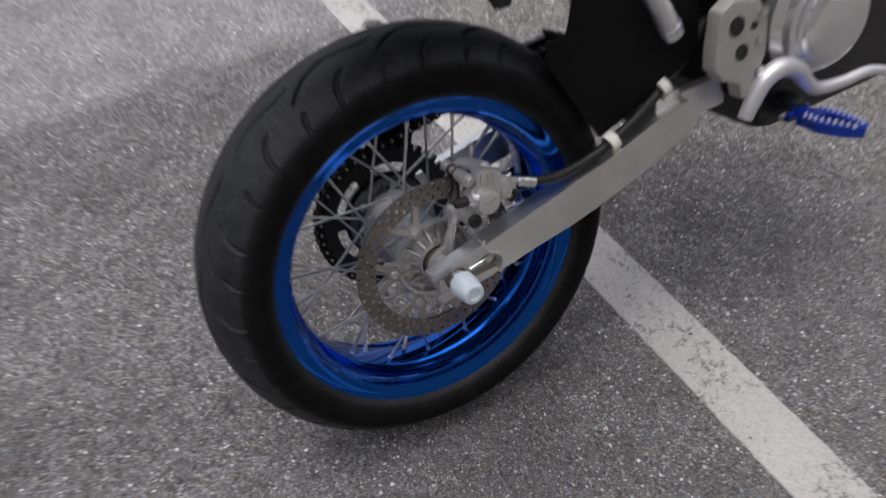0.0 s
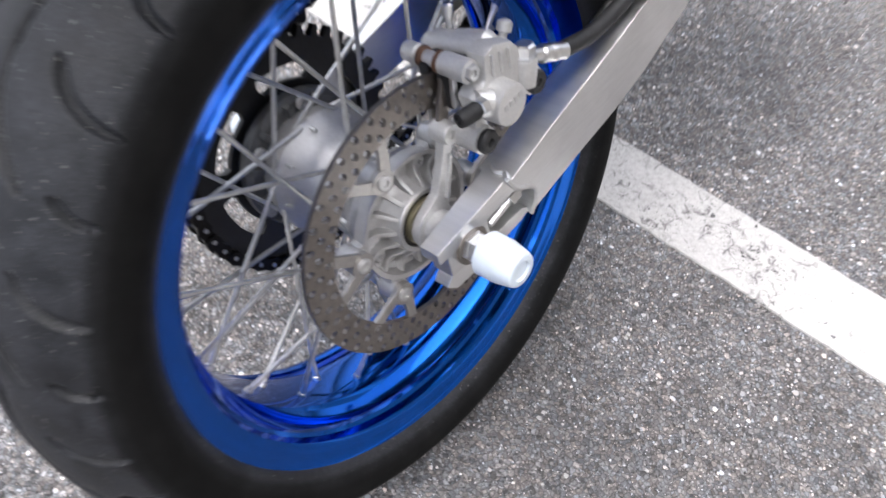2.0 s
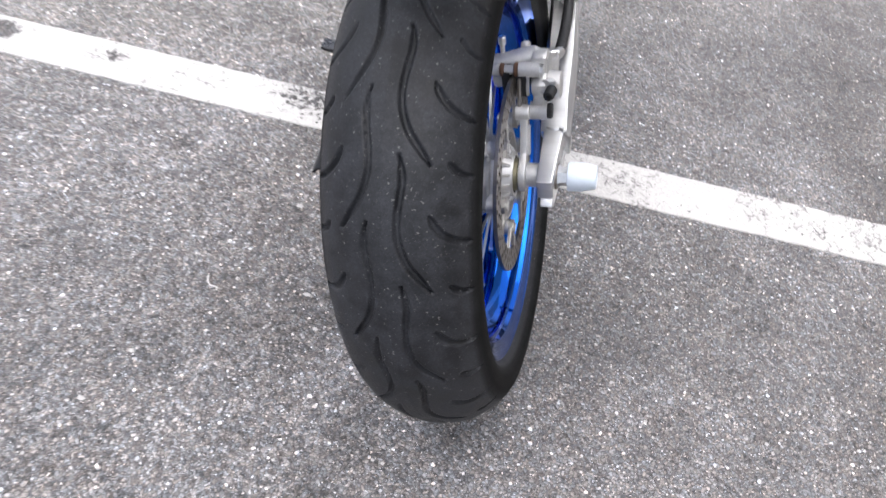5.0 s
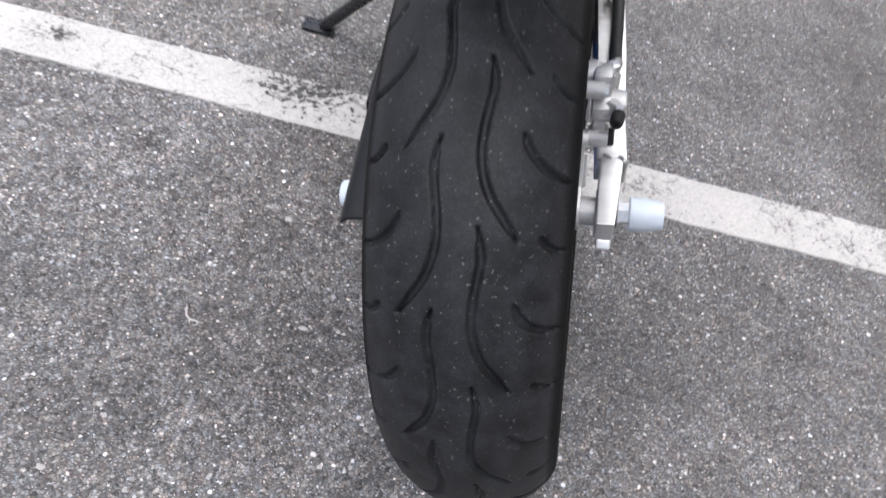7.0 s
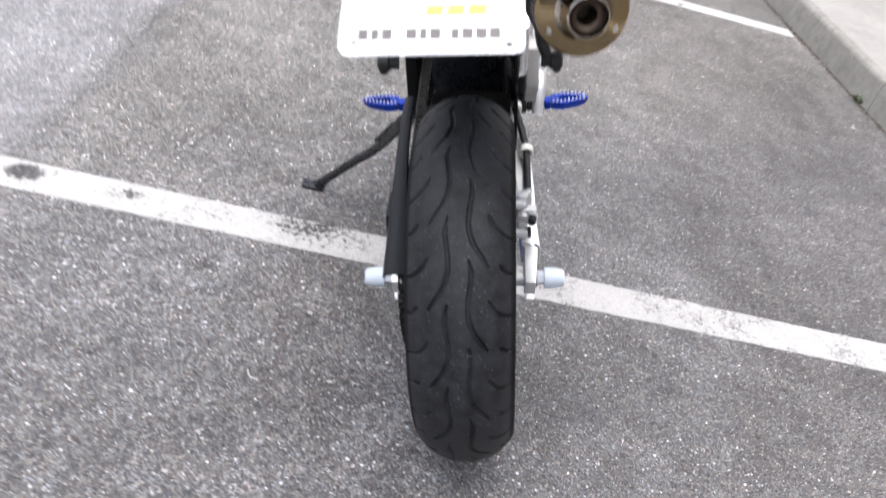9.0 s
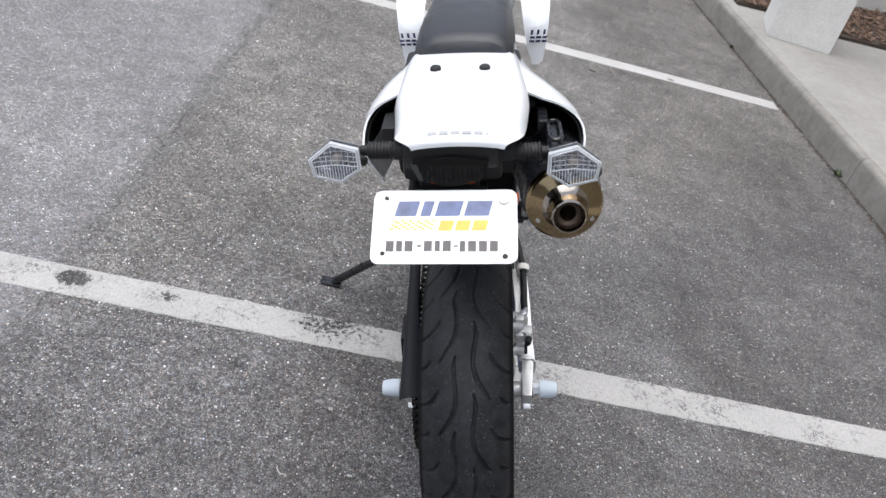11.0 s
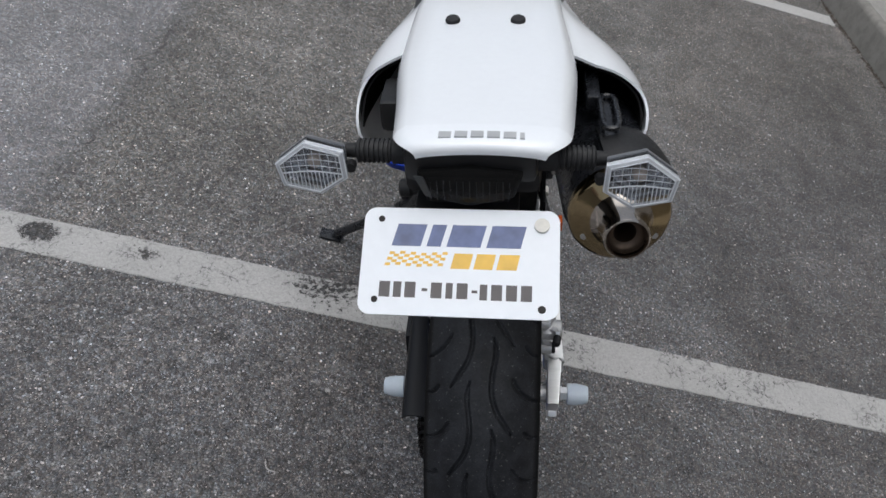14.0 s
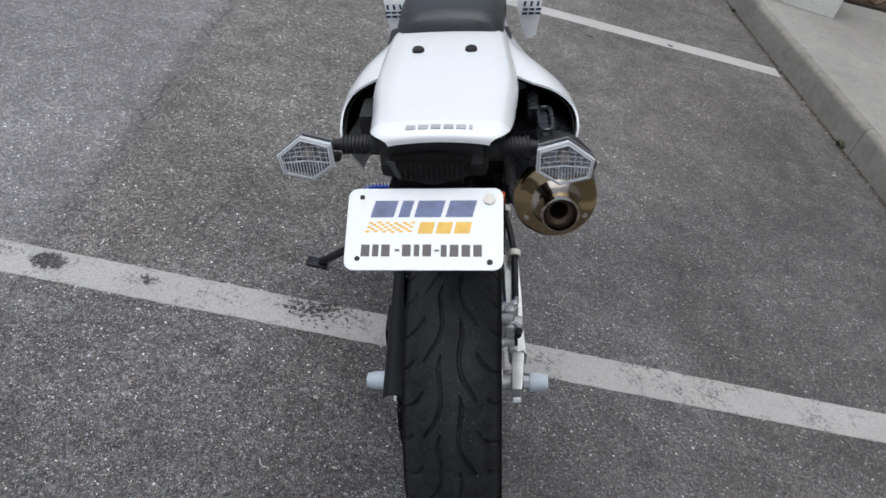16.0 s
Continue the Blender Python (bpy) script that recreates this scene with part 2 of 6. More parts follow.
def rubber_material():
    m = Mat("tyre_rubber")
    x, y, z = m.xyz()
    side = m.math('ABSOLUTE', m.math('SUBTRACT', x, 0.0065))
    tread = m.ramp(side, [(0.0, 1.0), (0.0700, 1.0), (0.0755, 0.0)])
    dust = m.noise(38, 5, 0.7)
    fine = m.noise(900, 3, 0.6)
    worn = m.ramp(dust, [(0.38, (0.0055, 0.0062, 0.0080)), (0.62, (0.020, 0.0215, 0.026))])
    worn = m.mix(1.0, worn, m.ramp(m.noise(420, 4, 0.7), [(0.32, 0.55), (0.68, 1.5)]), 'MULTIPLY')
    grit = m.ramp(m.noise(260, 2, 0.5), [(0.675, 0.0), (0.72, 0.32)])
    worn = m.mix(m.xyz(grit)[0], worn, (0.30, 0.29, 0.28))
    dusty = m.ramp(m.noise(760, 2, 0.5), [(0.66, 0.0), (0.74, 0.16)])
    worn = m.mix(m.xyz(dusty)[0], worn, (0.26, 0.25, 0.24))
    black = m.ramp(dust, [(0.3, (0.004, 0.004, 0.004)), (0.7, (0.009, 0.009, 0.009))])
    m.set(Base_Color=m.mix(tread, black, worn), Roughness=m.mix(tread, 0.75, m.ramp(dust, [(0.3, 0.46), (0.7, 0.62)])), Specular_IOR_Level=m.mix(tread, 0.10, 0.38))
    m.bump(m.math('ADD', fine, m.math('MULTIPLY', dust, 0.6)), 0.25, 0.0006)
    return m.m


def brushed_material(name, color, rough=0.34, along=(1.0, 14.0, 240.0)):
    """Brushed metal: fine scratches along one way, dull stains."""
    m = Mat(name)
    sc = m.node("ShaderNodeVectorMath", operation='MULTIPLY')
    sc.inputs[1].default_value = along
    m.link(m.coords(), sc.inputs[0])
    line = m.noise(3.0, 4, 0.6, sc.outputs[0])
    smear = m.noise(18, 4)
    tone = m.math('ADD', m.math('MULTIPLY', line, 0.45), m.math('MULTIPLY', smear, 0.55))
    m.set(Base_Color=m.ramp(tone, [(0.3, tuple(c * 0.82 for c in color)), (0.7, tuple(min(1, c * 1.08) for c in color))]), Metallic=1.0)
    m.set(Roughness=m.ramp(tone, [(0.3, rough * 0.75), (0.7, rough * 1.3)]))
    m.bump(line, 0.05, 0.0003)
    return m.m


def clear_material(name, tint, rough=0.06, see=0.75, body=(0.3, 0.3, 0.3)):
    """Thin clear plastic: part see-through, part glossy."""
    m = Mat(name)
    out = m.t.nodes["Material Output"]
    tr = m.node("ShaderNodeBsdfTransparent")
    tr.inputs["Color"].default_value = (*tint, 1)
    mx = m.node("ShaderNodeMixShader")
    m.set(Base_Color=body, Roughness=m.ramp(m.noise(60, 2), [(0.3, rough * 0.7), (0.7, rough * 1.5)]), IOR=1.5)
    mx.inputs[0].default_value = see
    m.link(m.b.outputs[0], mx.inputs[1])
    m.link(tr.outputs[0], mx.inputs[2])
    m.link(mx.outputs[0], out.inputs["Surface"])
    return m.m


M_ASPHALT = asphalt_material()
M_LINE = paint_material("road_paint", [(-0.985, 0.405, 0.055, 0.040, 0.60), (-0.31, 0.425, 0.17, 0.09, 0.26), (0.22, 0.42, 0.14, 0.07, 0.10), (0.62, 0.42, 0.45, 0.12, 0.09), (-0.80, 0.40, 0.25, 0.10, 0.08),
                                       (-0.74, 0.41, 0.035, 0.025, 0.21)])
M_LINE_FAR = paint_material("road_paint_fresh", [(1.1, 2.93, 0.03, 0.03, 0.3)], 0.25, 1.12)
M_KERB = concrete_material("kerb_concrete", (0.30, 0.285, 0.26), 0.25)
M_WALK = concrete_material("pavement_concrete", (0.365, 0.352, 0.33), 0.15)
M_STUCCO = concrete_material("white_stucco", (0.80, 0.79, 0.76), 0.08, 90)
M_FACADE = concrete_material("dark_facade", (0.30, 0.28, 0.25), 0.1, 60)
M_DIRT = plain("dirt", (0.05, 0.038, 0.028), 0.95, grain=120, vary=0.5, bump=0.6)
M_CHIP = plain("bark_chip", (0.16, 0.10, 0.07), 0.9, grain=90, vary=0.45, bump=0.4)
M_WEED = plain("weed_leaf", (0.055, 0.08, 0.03), 0.6, grain=200, vary=0.3)
M_STONE = plain("stone_chip", (0.36, 0.35, 0.34), 0.7, grain=400, vary=0.3)
M_RUBBER = rubber_material()
M_BLUE = plain("blue_anodised", (0.003, 0.098, 0.50), 0.09, 1.0, grain=240, vary=0.10, bump=0.012, Coat_Weight=0.25, Coat_Roughness=0.03)
M_FRAME = plain("frame_casting", (0.40, 0.39, 0.37), 0.5, 0.3, grain=300, vary=0.12, bump=0.2)
M_BLUE_PEG = plain("blue_peg_anodised", (0.008, 0.045, 0.42), 0.30, 0.7, grain=240, vary=0.15, bump=0.1)
M_ARM = brushed_material("swingarm_aluminium", (0.78, 0.78, 0.772), 0.36)
M_PEDAL = plain("pedal_aluminium", (0.66, 0.66, 0.68), 0.42, 0.6, grain=300, vary=0.1, bump=0.1)
M_CAST = plain("cast_aluminium", (0.60, 0.595, 0.585), 0.48, 0.7, grain=420, vary=0.16, bump=0.3)
M_HUB = plain("hub_aluminium", (0.56, 0.555, 0.55), 0.48, 0.9, grain=300, vary=0.14, bump=0.2)
M_STEEL = plain("zinc_steel", (0.66, 0.66, 0.66), 0.30, 1.0, grain=260, vary=0.15, bump=0.1)
M_SPOKE = plain("spoke_steel", (0.60, 0.61, 0.61), 0.36, 1.0, grain=200, vary=0.2, bump=0.1)
M_DISC = plain("disc_steel", (0.24, 0.218, 0.20), 0.38, 0.95, grain=220, vary=0.25, bump=0.15)
M_CARRIER = plain("disc_carrier_steel", (0.40, 0.385, 0.365), 0.42, 0.9, grain=260, vary=0.16, bump=0.15)
M_CUSH = plain("carrier_casting", (0.12, 0.122, 0.122), 0.5, 0.4, grain=260, vary=0.25, bump=0.25)
M_BRASS = plain("dull_brass", (0.36, 0.33, 0.22), 0.4, 0.9, grain=260, vary=0.2, bump=0.1)
M_DEEP = plain("deep_black_plastic", (0.003, 0.003, 0.0035), 0.60, grain=300, vary=0.3, bump=0.1, Specular_IOR_Level=0.15)
M_RUST = plain("rusty_brown_rubber", (0.085, 0.040, 0.022), 0.7, grain=160, vary=0.4)
M_BLACK = plain("black_plastic", (0.009, 0.009, 0.010), 0.45, grain=350, vary=0.3, bump=0.2)
M_BLACK_MATT = plain("black_rubber", (0.009, 0.009, 0.010), 0.62, grain=300, vary=0.3, bump=0.2)
M_BLACK_PAINT = plain("black_enamel", (0.012, 0.013, 0.016), 0.28, grain=200, vary=0.3, bump=0.05)
M_GUARD = plain("chain_guard_plastic", (0.0045, 0.0052, 0.0075), 0.40, grain=350, vary=0.25, bump=0.10, Specular_IOR_Level=0.28)
M_SPROCKET = plain("sprocket_black", (0.020, 0.020, 0.020), 0.38, 0.4, grain=200, vary=0.3, bump=0.1)
M_CHAIN = plain("chain_steel", (0.022, 0.020, 0.019), 0.38, 0.9, grain=200, vary=0.35, bump=0.2)
M_WHITE = plain("white_bodywork", (0.86, 0.885, 0.915), 0.20, grain=120, vary=0.02, bump=0.01, smear=6, Coat_Weight=0.5, Coat_Roughness=0.05)
M_DELRIN = plain("white_nylon", (0.62, 0.69, 0.76), 0.38, grain=200, vary=0.05, bump=0.05, Subsurface_Weight=0.3, Subsurface_Radius=(0.01, 0.01, 0.012), Subsurface_Scale=0.4)
M_CLIP = plain("ivory_nylon_clip", (0.72, 0.70, 0.64), 0.45, grain=200, vary=0.1)
M_PLATE = plain("white_sheet_plate", (0.80, 0.83, 0.87), 0.32, grain=90, vary=0.03, bump=0.02, smear=8)
M_INK_BLUE = plain("blue_grey_ink", (0.13, 0.16, 0.29), 0.5, grain=60, vary=0.3, smear=30)
M_INK_YELLOW = plain("yellow_ink", (0.80, 0.50, 0.09), 0.5, grain=60, vary=0.12, smear=30)
M_INK_GREY = plain("dark_grey_ink", (0.10, 0.09, 0.09), 0.5, grain=60, vary=0.2)
M_DECAL = plain("silver_grey_decal", (0.42, 0.43, 0.44), 0.35, grain=60, vary=0.1)
M_INK_NAVY = plain("navy_decal", (0.02, 0.03, 0.09), 0.4, grain=60, vary=0.1)
M_TITAN = brushed_material("bronzed_titanium", (0.36, 0.275, 0.155), 0.14, (120.0, 8.0, 120.0))
M_SOOT = plain("sooty_bore", (0.018, 0.014, 0.012), 0.8, grain=200, vary=0.4)
M_LAMP_BACK = plain("smoked_reflector", (0.16, 0.16, 0.145), 0.35, 0.6, grain=120, vary=0.2, bump=0.2)
M_FACET = plain("dull_clear_facet", (0.045, 0.048, 0.050), 0.35, grain=200, vary=0.1, bump=0.0)
M_BORE = plain("burnt_steel", (0.085, 0.062, 0.046), 0.42, 0.8, grain=200, vary=0.35, bump=0.1)
M_LENS = clear_material("clear_lens", (0.96, 0.97, 0.98), 0.05, 0.95, (0.68, 0.70, 0.73))
M_SMOKE = clear_material("smoked_lens", (0.22, 0.22, 0.23), 0.08, 0.60, (0.02, 0.02, 0.02))
M_OUTLET = plain("browned_steel", (0.50, 0.45, 0.40), 0.12, 1.0, grain=120, vary=0.2, bump=0.02)
M_MIRROR = plain("lamp_reflector", (0.52, 0.53, 0.56), 0.14, 1.0, grain=110, vary=0.3, bump=0.8)
M_TOOTH = plain("bright_steel_tooth", (0.85, 0.85, 0.86), 0.3, 0.5, grain=200, vary=0.05, bump=0.0)
M_SHELL = plain("grey_lamp_shell", (0.11, 0.115, 0.125), 0.3, grain=200, vary=0.1, bump=0.0)
M_EDGE = plain("bright_clear_edge", (0.70, 0.72, 0.75), 0.2, grain=200, vary=0.1, bump=0.0)
M_LINE_DARK = plain("lens_rib", (0.60, 0.62, 0.65), 0.15, grain=200, vary=0.1)
M_RIM_CLEAR = clear_material("clear_rim_plastic", (0.94, 0.96, 0.98), 0.08, 0.50, (0.84, 0.86, 0.89))
M_ORANGE_PALE = plain("pale_amber_glass", (0.40, 0.34, 0.30), 0.15, grain=120, vary=0.1, bump=0.0)
M_ORANGE = plain("amber_reflector", (0.36, 0.06, 0.010), 0.25, grain=200, vary=0.1)
M_SEAT = plain("seat_vinyl", (0.030, 0.032, 0.038), 0.42, grain=500, vary=0.2, bump=0.35)
M_ENGINE = plain("engine_aluminium", (0.70, 0.70, 0.72), 0.24, 0.85, grain=300, vary=0.15, bump=0.2)


# ---- mesh tools ----
def finish(me, mat, sharp=35.0, smooth=True):
    me.materials.append(mat)
    if smooth:
        me.polygons.foreach_set("use_smooth", [True] * len(me.polygons))
        me.set_sharp_from_angle(angle=radians(sharp))
    me.update()
    return me


def weighted_normals(bm, sharp):
    """A normal for each face corner, ruled by the larger of the faces that meet smoothly there, so that bevels round the edges alone."""
    limit, out = math.cos(radians(sharp)), []
    area = {f: f.calc_area() for f in bm.faces}
    for f in bm.faces:
        for lp in f.loops:
            n = Vector()
            for g in lp.vert.link_faces:
                if g is f or g.normal.dot(f.normal) > limit:
                    n += g.normal * area[g]
            out.append(n.normalized() if n.length > 1e-14 else f.normal.copy())
    return out


def to_mesh(name, bm, mat, sharp=35.0):
    bmesh.ops.recalc_face_normals(bm, faces=bm.faces[:])
    bm.normal_update()
    me = bpy.data.meshes.new(name)
    normals = weighted_normals(bm, sharp) if len(bm.faces) < 3000 else None
    bm.to_mesh(me)
    bm.free()
    finish(me, mat, sharp)
    if normals:
        me.normals_split_custom_set(normals)
    return me


AXLE_UP = 0.312  # the axle over the base of the motorcycle's empty


def part(name, bm, mat, parent, label="", sharp=35.0):
    """One mesh object under a thing or a part; bm is a bmesh or a finished mesh."""
    me = bm if isinstance(bm, bpy.types.Mesh) else to_mesh(name, bm, mat, sharp)
    ob = new(name, me)
    ob.parent = parent
    if label:
        tagged(ob, label)
    return ob


def bar(bm, p0, p1, r0, r1=None, n=16, caps=True):
    """A round bar or cone between two points."""
    p0, p1 = Vector(p0), Vector(p1)
    r1 = r0 if r1 is None else r1
    q = (p1 - p0).to_track_quat('Z', 'Y')
    rings = []
    for p, r in ((p0, r0), (p1, r1)):
        rings.append([bm.verts.new(p + q @ Vector((r * math.cos(2 * math.pi * k / n), r * math.sin(2 * math.pi * k / n), 0))) for k in range(n)])
    for k in range(n):
        bm.faces.new((rings[0][k], rings[0][(k + 1) % n], rings[1][(k + 1) % n], rings[1][k]))
    if caps:
        bm.faces.new(rings[0][::-1])
        bm.faces.new(rings[1])
    return bm


def turned(bm, p0, axis, profile, n=32, closed=False):
    """A turned solid: profile of (distance along the axis, radius) from p0; radius 0 closes an end."""
    p0, axis = Vector(p0), Vector(axis).normalized()
    q = axis.to_track_quat('Z', 'Y')
    rings = []
    for d, r in profile:
        c = p0 + axis * d
        if r < 1e-6:
            rings.append([bm.verts.new(c)])
        else:
            rings.append([bm.verts.new(c + q @ Vector((r * math.cos(2 * math.pi * k / n), r * math.sin(2 * math.pi * k / n), 0))) for k in range(n)])
    pairs = list(zip(rings, rings[1:])) + ([(rings[-1], rings[0])] if closed else [])
    for a, b in pairs:
        for k in range(n):
            j = (k + 1) % n
            if len(a) == 1 and len(b) == 1:
                continue
            if len(a) == 1:
                bm.faces.new((a[0], b[j], b[k]))
            elif len(b) == 1:
                bm.faces.new((a[k], a[j], b[0]))
            else:
                bm.faces.new((a[k], a[j], b[j], b[k]))
    return bm


def tube(bm, points, r, n=10, steps=6, radii=None):
    """A round tube along a smooth line through the points."""
    pts = [Vector(p) for p in points]
    line, rad = [], []
    rr = radii or [r] * len(pts)
    for i in range(len(pts) - 1):
        a, b, c, d = pts[max(i - 1, 0)], pts[i], pts[i + 1], pts[min(i + 2, len(pts) - 1)]
        for s in range(steps):
            t = s / steps
            line.append(0.5 * ((2 * b) + (c - a) * t + (2 * a - 5 * b + 4 * c - d) * t * t + (3 * b - a - 3 * c + d) * t ** 3))
            rad.append(rr[i] * (1 - t) + rr[i + 1] * t)
    line.append(pts[-1])
    rad.append(rr[-1])
    rings, side = [], None
    for i, p in enumerate(line):
        way = (line[min(i + 1, len(line) - 1)] - line[max(i - 1, 0)]).normalized()
        if side is None:
            side = way.orthogonal().normalized()
        side = (side - way * side.dot(way)).normalized()
        up = way.cross(side)
        rings.append([bm.verts.new(p + rad[i] * (math.cos(2 * math.pi * k / n) * side + math.sin(2 * math.pi * k / n) * up)) for k in range(n)])
    for a, b in zip(rings, rings[1:]):
        for k in range(n):
            bm.faces.new((a[k], a[(k + 1) % n], b[(k + 1) % n], b[k]))
    bm.faces.new(rings[0][::-1])
    bm.faces.new(rings[-1])
    return bm


def soften(bm, width, segments=2, angle=30):
    edges = [e for e in bm.edges if len(e.link_faces) == 2 and e.calc_face_angle(0) > radians(angle)]
    bmesh.ops.bevel(bm, geom=edges, offset=width, segments=segments, profile=0.6, affect='EDGES', clamp_overlap=True)
    return bm


def block(center, size, bevel=0.002, m=None, taper=None):
    """A box with rounded edges; m: a further pose."""
    bm = bmesh.new()
    bmesh.ops.create_cube(bm, size=1)
    for v in bm.verts:
        v.co = Vector((v.co.x * size[0], v.co.y * size[1], v.co.z * size[2]))
        if taper and v.co.z > 0:
            v.co.x *= taper
            v.co.y *= taper
    if bevel:
        soften(bm, bevel)
    mm = Matrix.Translation(center) @ (m or Matrix())
    bmesh.ops.transform(bm, matrix=mm, verts=bm.verts[:])
    return bm


def slab(outline, lo, hi, axis=0, bevel=0.0, holes=()):
    """A plate: a flat outline, extruded along an axis from lo to hi. Outline pairs are the two other axes in order."""
    bm = bmesh.new()

    def at(u, v, w):
        c = [u, v]
        c.insert(axis, w)
        return Vector(c)

    a = [bm.verts.new(at(u, v, lo)) for u, v in outline]
    b = [bm.verts.new(at(u, v, hi)) for u, v in outline]
    n = len(outline)
    bm.faces.new(a[::-1])
    bm.faces.new(b)
    for k in range(n):
        bm.faces.new((a[k], a[(k + 1) % n], b[(k + 1) % n], b[k]))
    bmesh.ops.recalc_face_normals(bm, faces=bm.faces[:])
    if bevel:
        soften(bm, bevel)
    return bm


def join(*many):
    """Several bmeshes made into one."""
    out = bmesh.new()
    for b in many:
        me = bpy.data.meshes.new("piece")
        b.to_mesh(me)
        b.free()
        out.from_mesh(me)
        bpy.data.meshes.remove(me)
    return out


def loft(sections, closed_ring=False, caps=False):
    """A skin over rows of points, all of one length."""
    bm = bmesh.new()
    rows = [[bm.verts.new(p) for p in s] for s in sections]
    n = len(sections[0])
    for a, b in zip(rows, rows[1:]):
        for k in range(n if closed_ring else n - 1):
            bm.faces.new((a[k], a[(k + 1) % n], b[(k + 1) % n], b[k]))
    if caps:
        bm.faces.new(rows[0][::-1])
        bm.faces.new(rows[-1])
    return bm


def thick(bm, depth):
    """Gives an open skin a thickness."""
    bmesh.ops.recalc_face_normals(bm, faces=bm.faces[:])
    bmesh.ops.solidify(bm, geom=bm.faces[:], thickness=depth)
    return bm


def smooth_line(points, steps=6):
    """A smooth line through points of any dimension."""
    p = np.array(points, float)
    out = []
    for i in range(len(p) - 1):
        a, b, c, d = p[max(i - 1, 0)], p[i], p[i + 1], p[min(i + 2, len(p) - 1)]
        for s in range(steps):
            t = s / steps
            out.append(0.5 * (2 * b + (c - a) * t + (2 * a - 5 * b + 4 * c - d) * t * t + (3 * b - a - 3 * c + d) * t ** 3))
    out.append(p[-1])
    return np.array(out)


def grid_mesh(name, xs, ys, zf, mat):
    bm = bmesh.new()
    rows = [[bm.verts.new((x, y, zf(x, y))) for x in xs] for y in ys]
    for a, b in zip(rows, rows[1:]):
        for k in range(len(xs) - 1):
            bm.faces.new((a[k], a[k + 1], b[k + 1], b[k]))
    return to_mesh(name, bm, mat)


# ---- ground, lines, kerb ----
FAR = 400.0
ticks = [-FAR, -60, -15, -5, -2, 0, 2, 5, 15, 60, FAR]
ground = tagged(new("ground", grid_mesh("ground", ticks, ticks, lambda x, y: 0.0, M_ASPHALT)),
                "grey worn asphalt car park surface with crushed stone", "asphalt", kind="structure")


def painted_line(name, x0, x1, y0, slope, width, mat, rag, label):
    """A thin coat of paint with uneven edges, 2 mm over the asphalt."""
    bm = bmesh.new()
    n = int((x1 - x0) / 0.012)
    lo, hi = [], []
    for k in range(n + 1):
        x = x0 + (x1 - x0) * k / n
        y = y0 + slope * x
        e0 = rag * (noise.noise((x * 30, 1.3, 0)) + 0.6 * noise.noise((x * 95, 4.1, 0)))
        e1 = rag * (noise.noise((x * 30, 8.3, 0)) + 0.6 * noise.noise((x * 95, 2.7, 0)))
        lo.append((bm.verts.new((x, y + e0, 0.0022)), bm.verts.new((x, y + e0 - 0.0015, -0.001))))
        hi.append((bm.verts.new((x, y + width + e1, 0.0022)), bm.verts.new((x, y + width + e1 + 0.0015, -0.001))))
    for k in range(n):
        bm.faces.new((lo[k][0], lo[k + 1][0], hi[k + 1][0], hi[k][0]))
        bm.faces.new((lo[k][1], lo[k + 1][1], lo[k + 1][0], lo[k][0]))
        bm.faces.new((hi[k][0], hi[k + 1][0], hi[k + 1][1], hi[k][1]))
    return tagged(new(name, to_mesh(name, bm, mat, 60)), label, "road marking", "parking bay lines", "structure")


painted_line("painted_line", -3.6, 1.72, 0.352, 0.0115, 0.108, M_LINE, 0.0020, "worn white painted parking bay line with cracks")
painted_line("painted_line", -3.6, 1.712, 2.960, -0.052, 0.107, M_LINE_FAR, 0.0020, "white painted parking bay line across the asphalt")

# loose light chips pressed into the asphalt near the wheel
chips = bmesh.new()
rng = random.Random(5)
for _ in range(2600):
    x, y = rng.uniform(-1.1, 1.6), rng.uniform(-0.75, 2.2)
    if rng.random() < 0.55:
        y = rng.uniform(-0.7, 0.7)
    r = rng.uniform(0.0011, 0.0030) * (1.4 if rng.random() < 0.06 else 1)
    k = rng.randint(4, 6)
    turn0 = rng.random() * 6
    ring = [chips.verts.new((x + r * rng.uniform(0.7, 1.2) * math.cos(turn0 + 6.283 * i / k), y + r * rng.uniform(0.7, 1.2) * math.sin(turn0 + 6.283 * i / k), 0.0002)) for i in range(k)]
    top = chips.verts.new((x + rng.uniform(-0.3, 0.3) * r, y + rng.uniform(-0.3, 0.3) * r, r * rng.uniform(0.35, 0.8)))
    for i in range(k):
        chips.faces.new((ring[i], ring[(i + 1) % k], top))
for x, y, r in ((-0.266, 0.148, 0.0075), (-0.193, -0.028, 0.0062), (-0.393, -0.199, 0.0055), (0.403, 0.093, 0.0040), (0.263, 0.020, 0.0042), (-0.421, -0.286, 0.0055),
                (0.440, -0.042, 0.0040), (0.293, -0.041, 0.0036), (-0.16, -0.085, 0.0050), (0.201, 0.053, 0.0034), (1.035, 0.956, 0.006), (1.025, 2.023, 0.010), (1.648, 1.873, 0.012), (1.66, 1.90, 0.007)):
    ring = [chips.verts.new((x + r * rng.uniform(0.6, 1.25) * math.cos(0.785 * i), y + 0.75 * r * rng.uniform(0.6, 1.2) * math.sin(0.785 * i), 0.0002)) for i in range(8)]
    cap = [chips.verts.new(v.co * 0.45 + Vector((x, y, 0)) * 0.55 + Vector((0, 0, r * rng.uniform(0.3, 0.45)))) for v in ring]
    for i in range(8):
        chips.faces.new((ring[i], ring[(i + 1) % 8], cap[(i + 1) % 8], cap[i]))
    chips.faces.new(cap)
tagged(new("stone_chips", to_mesh("stone_chips", chips, M_STONE, 20)), "tiny pale stone chips set in the grey asphalt", "gravel", kind="stuff")


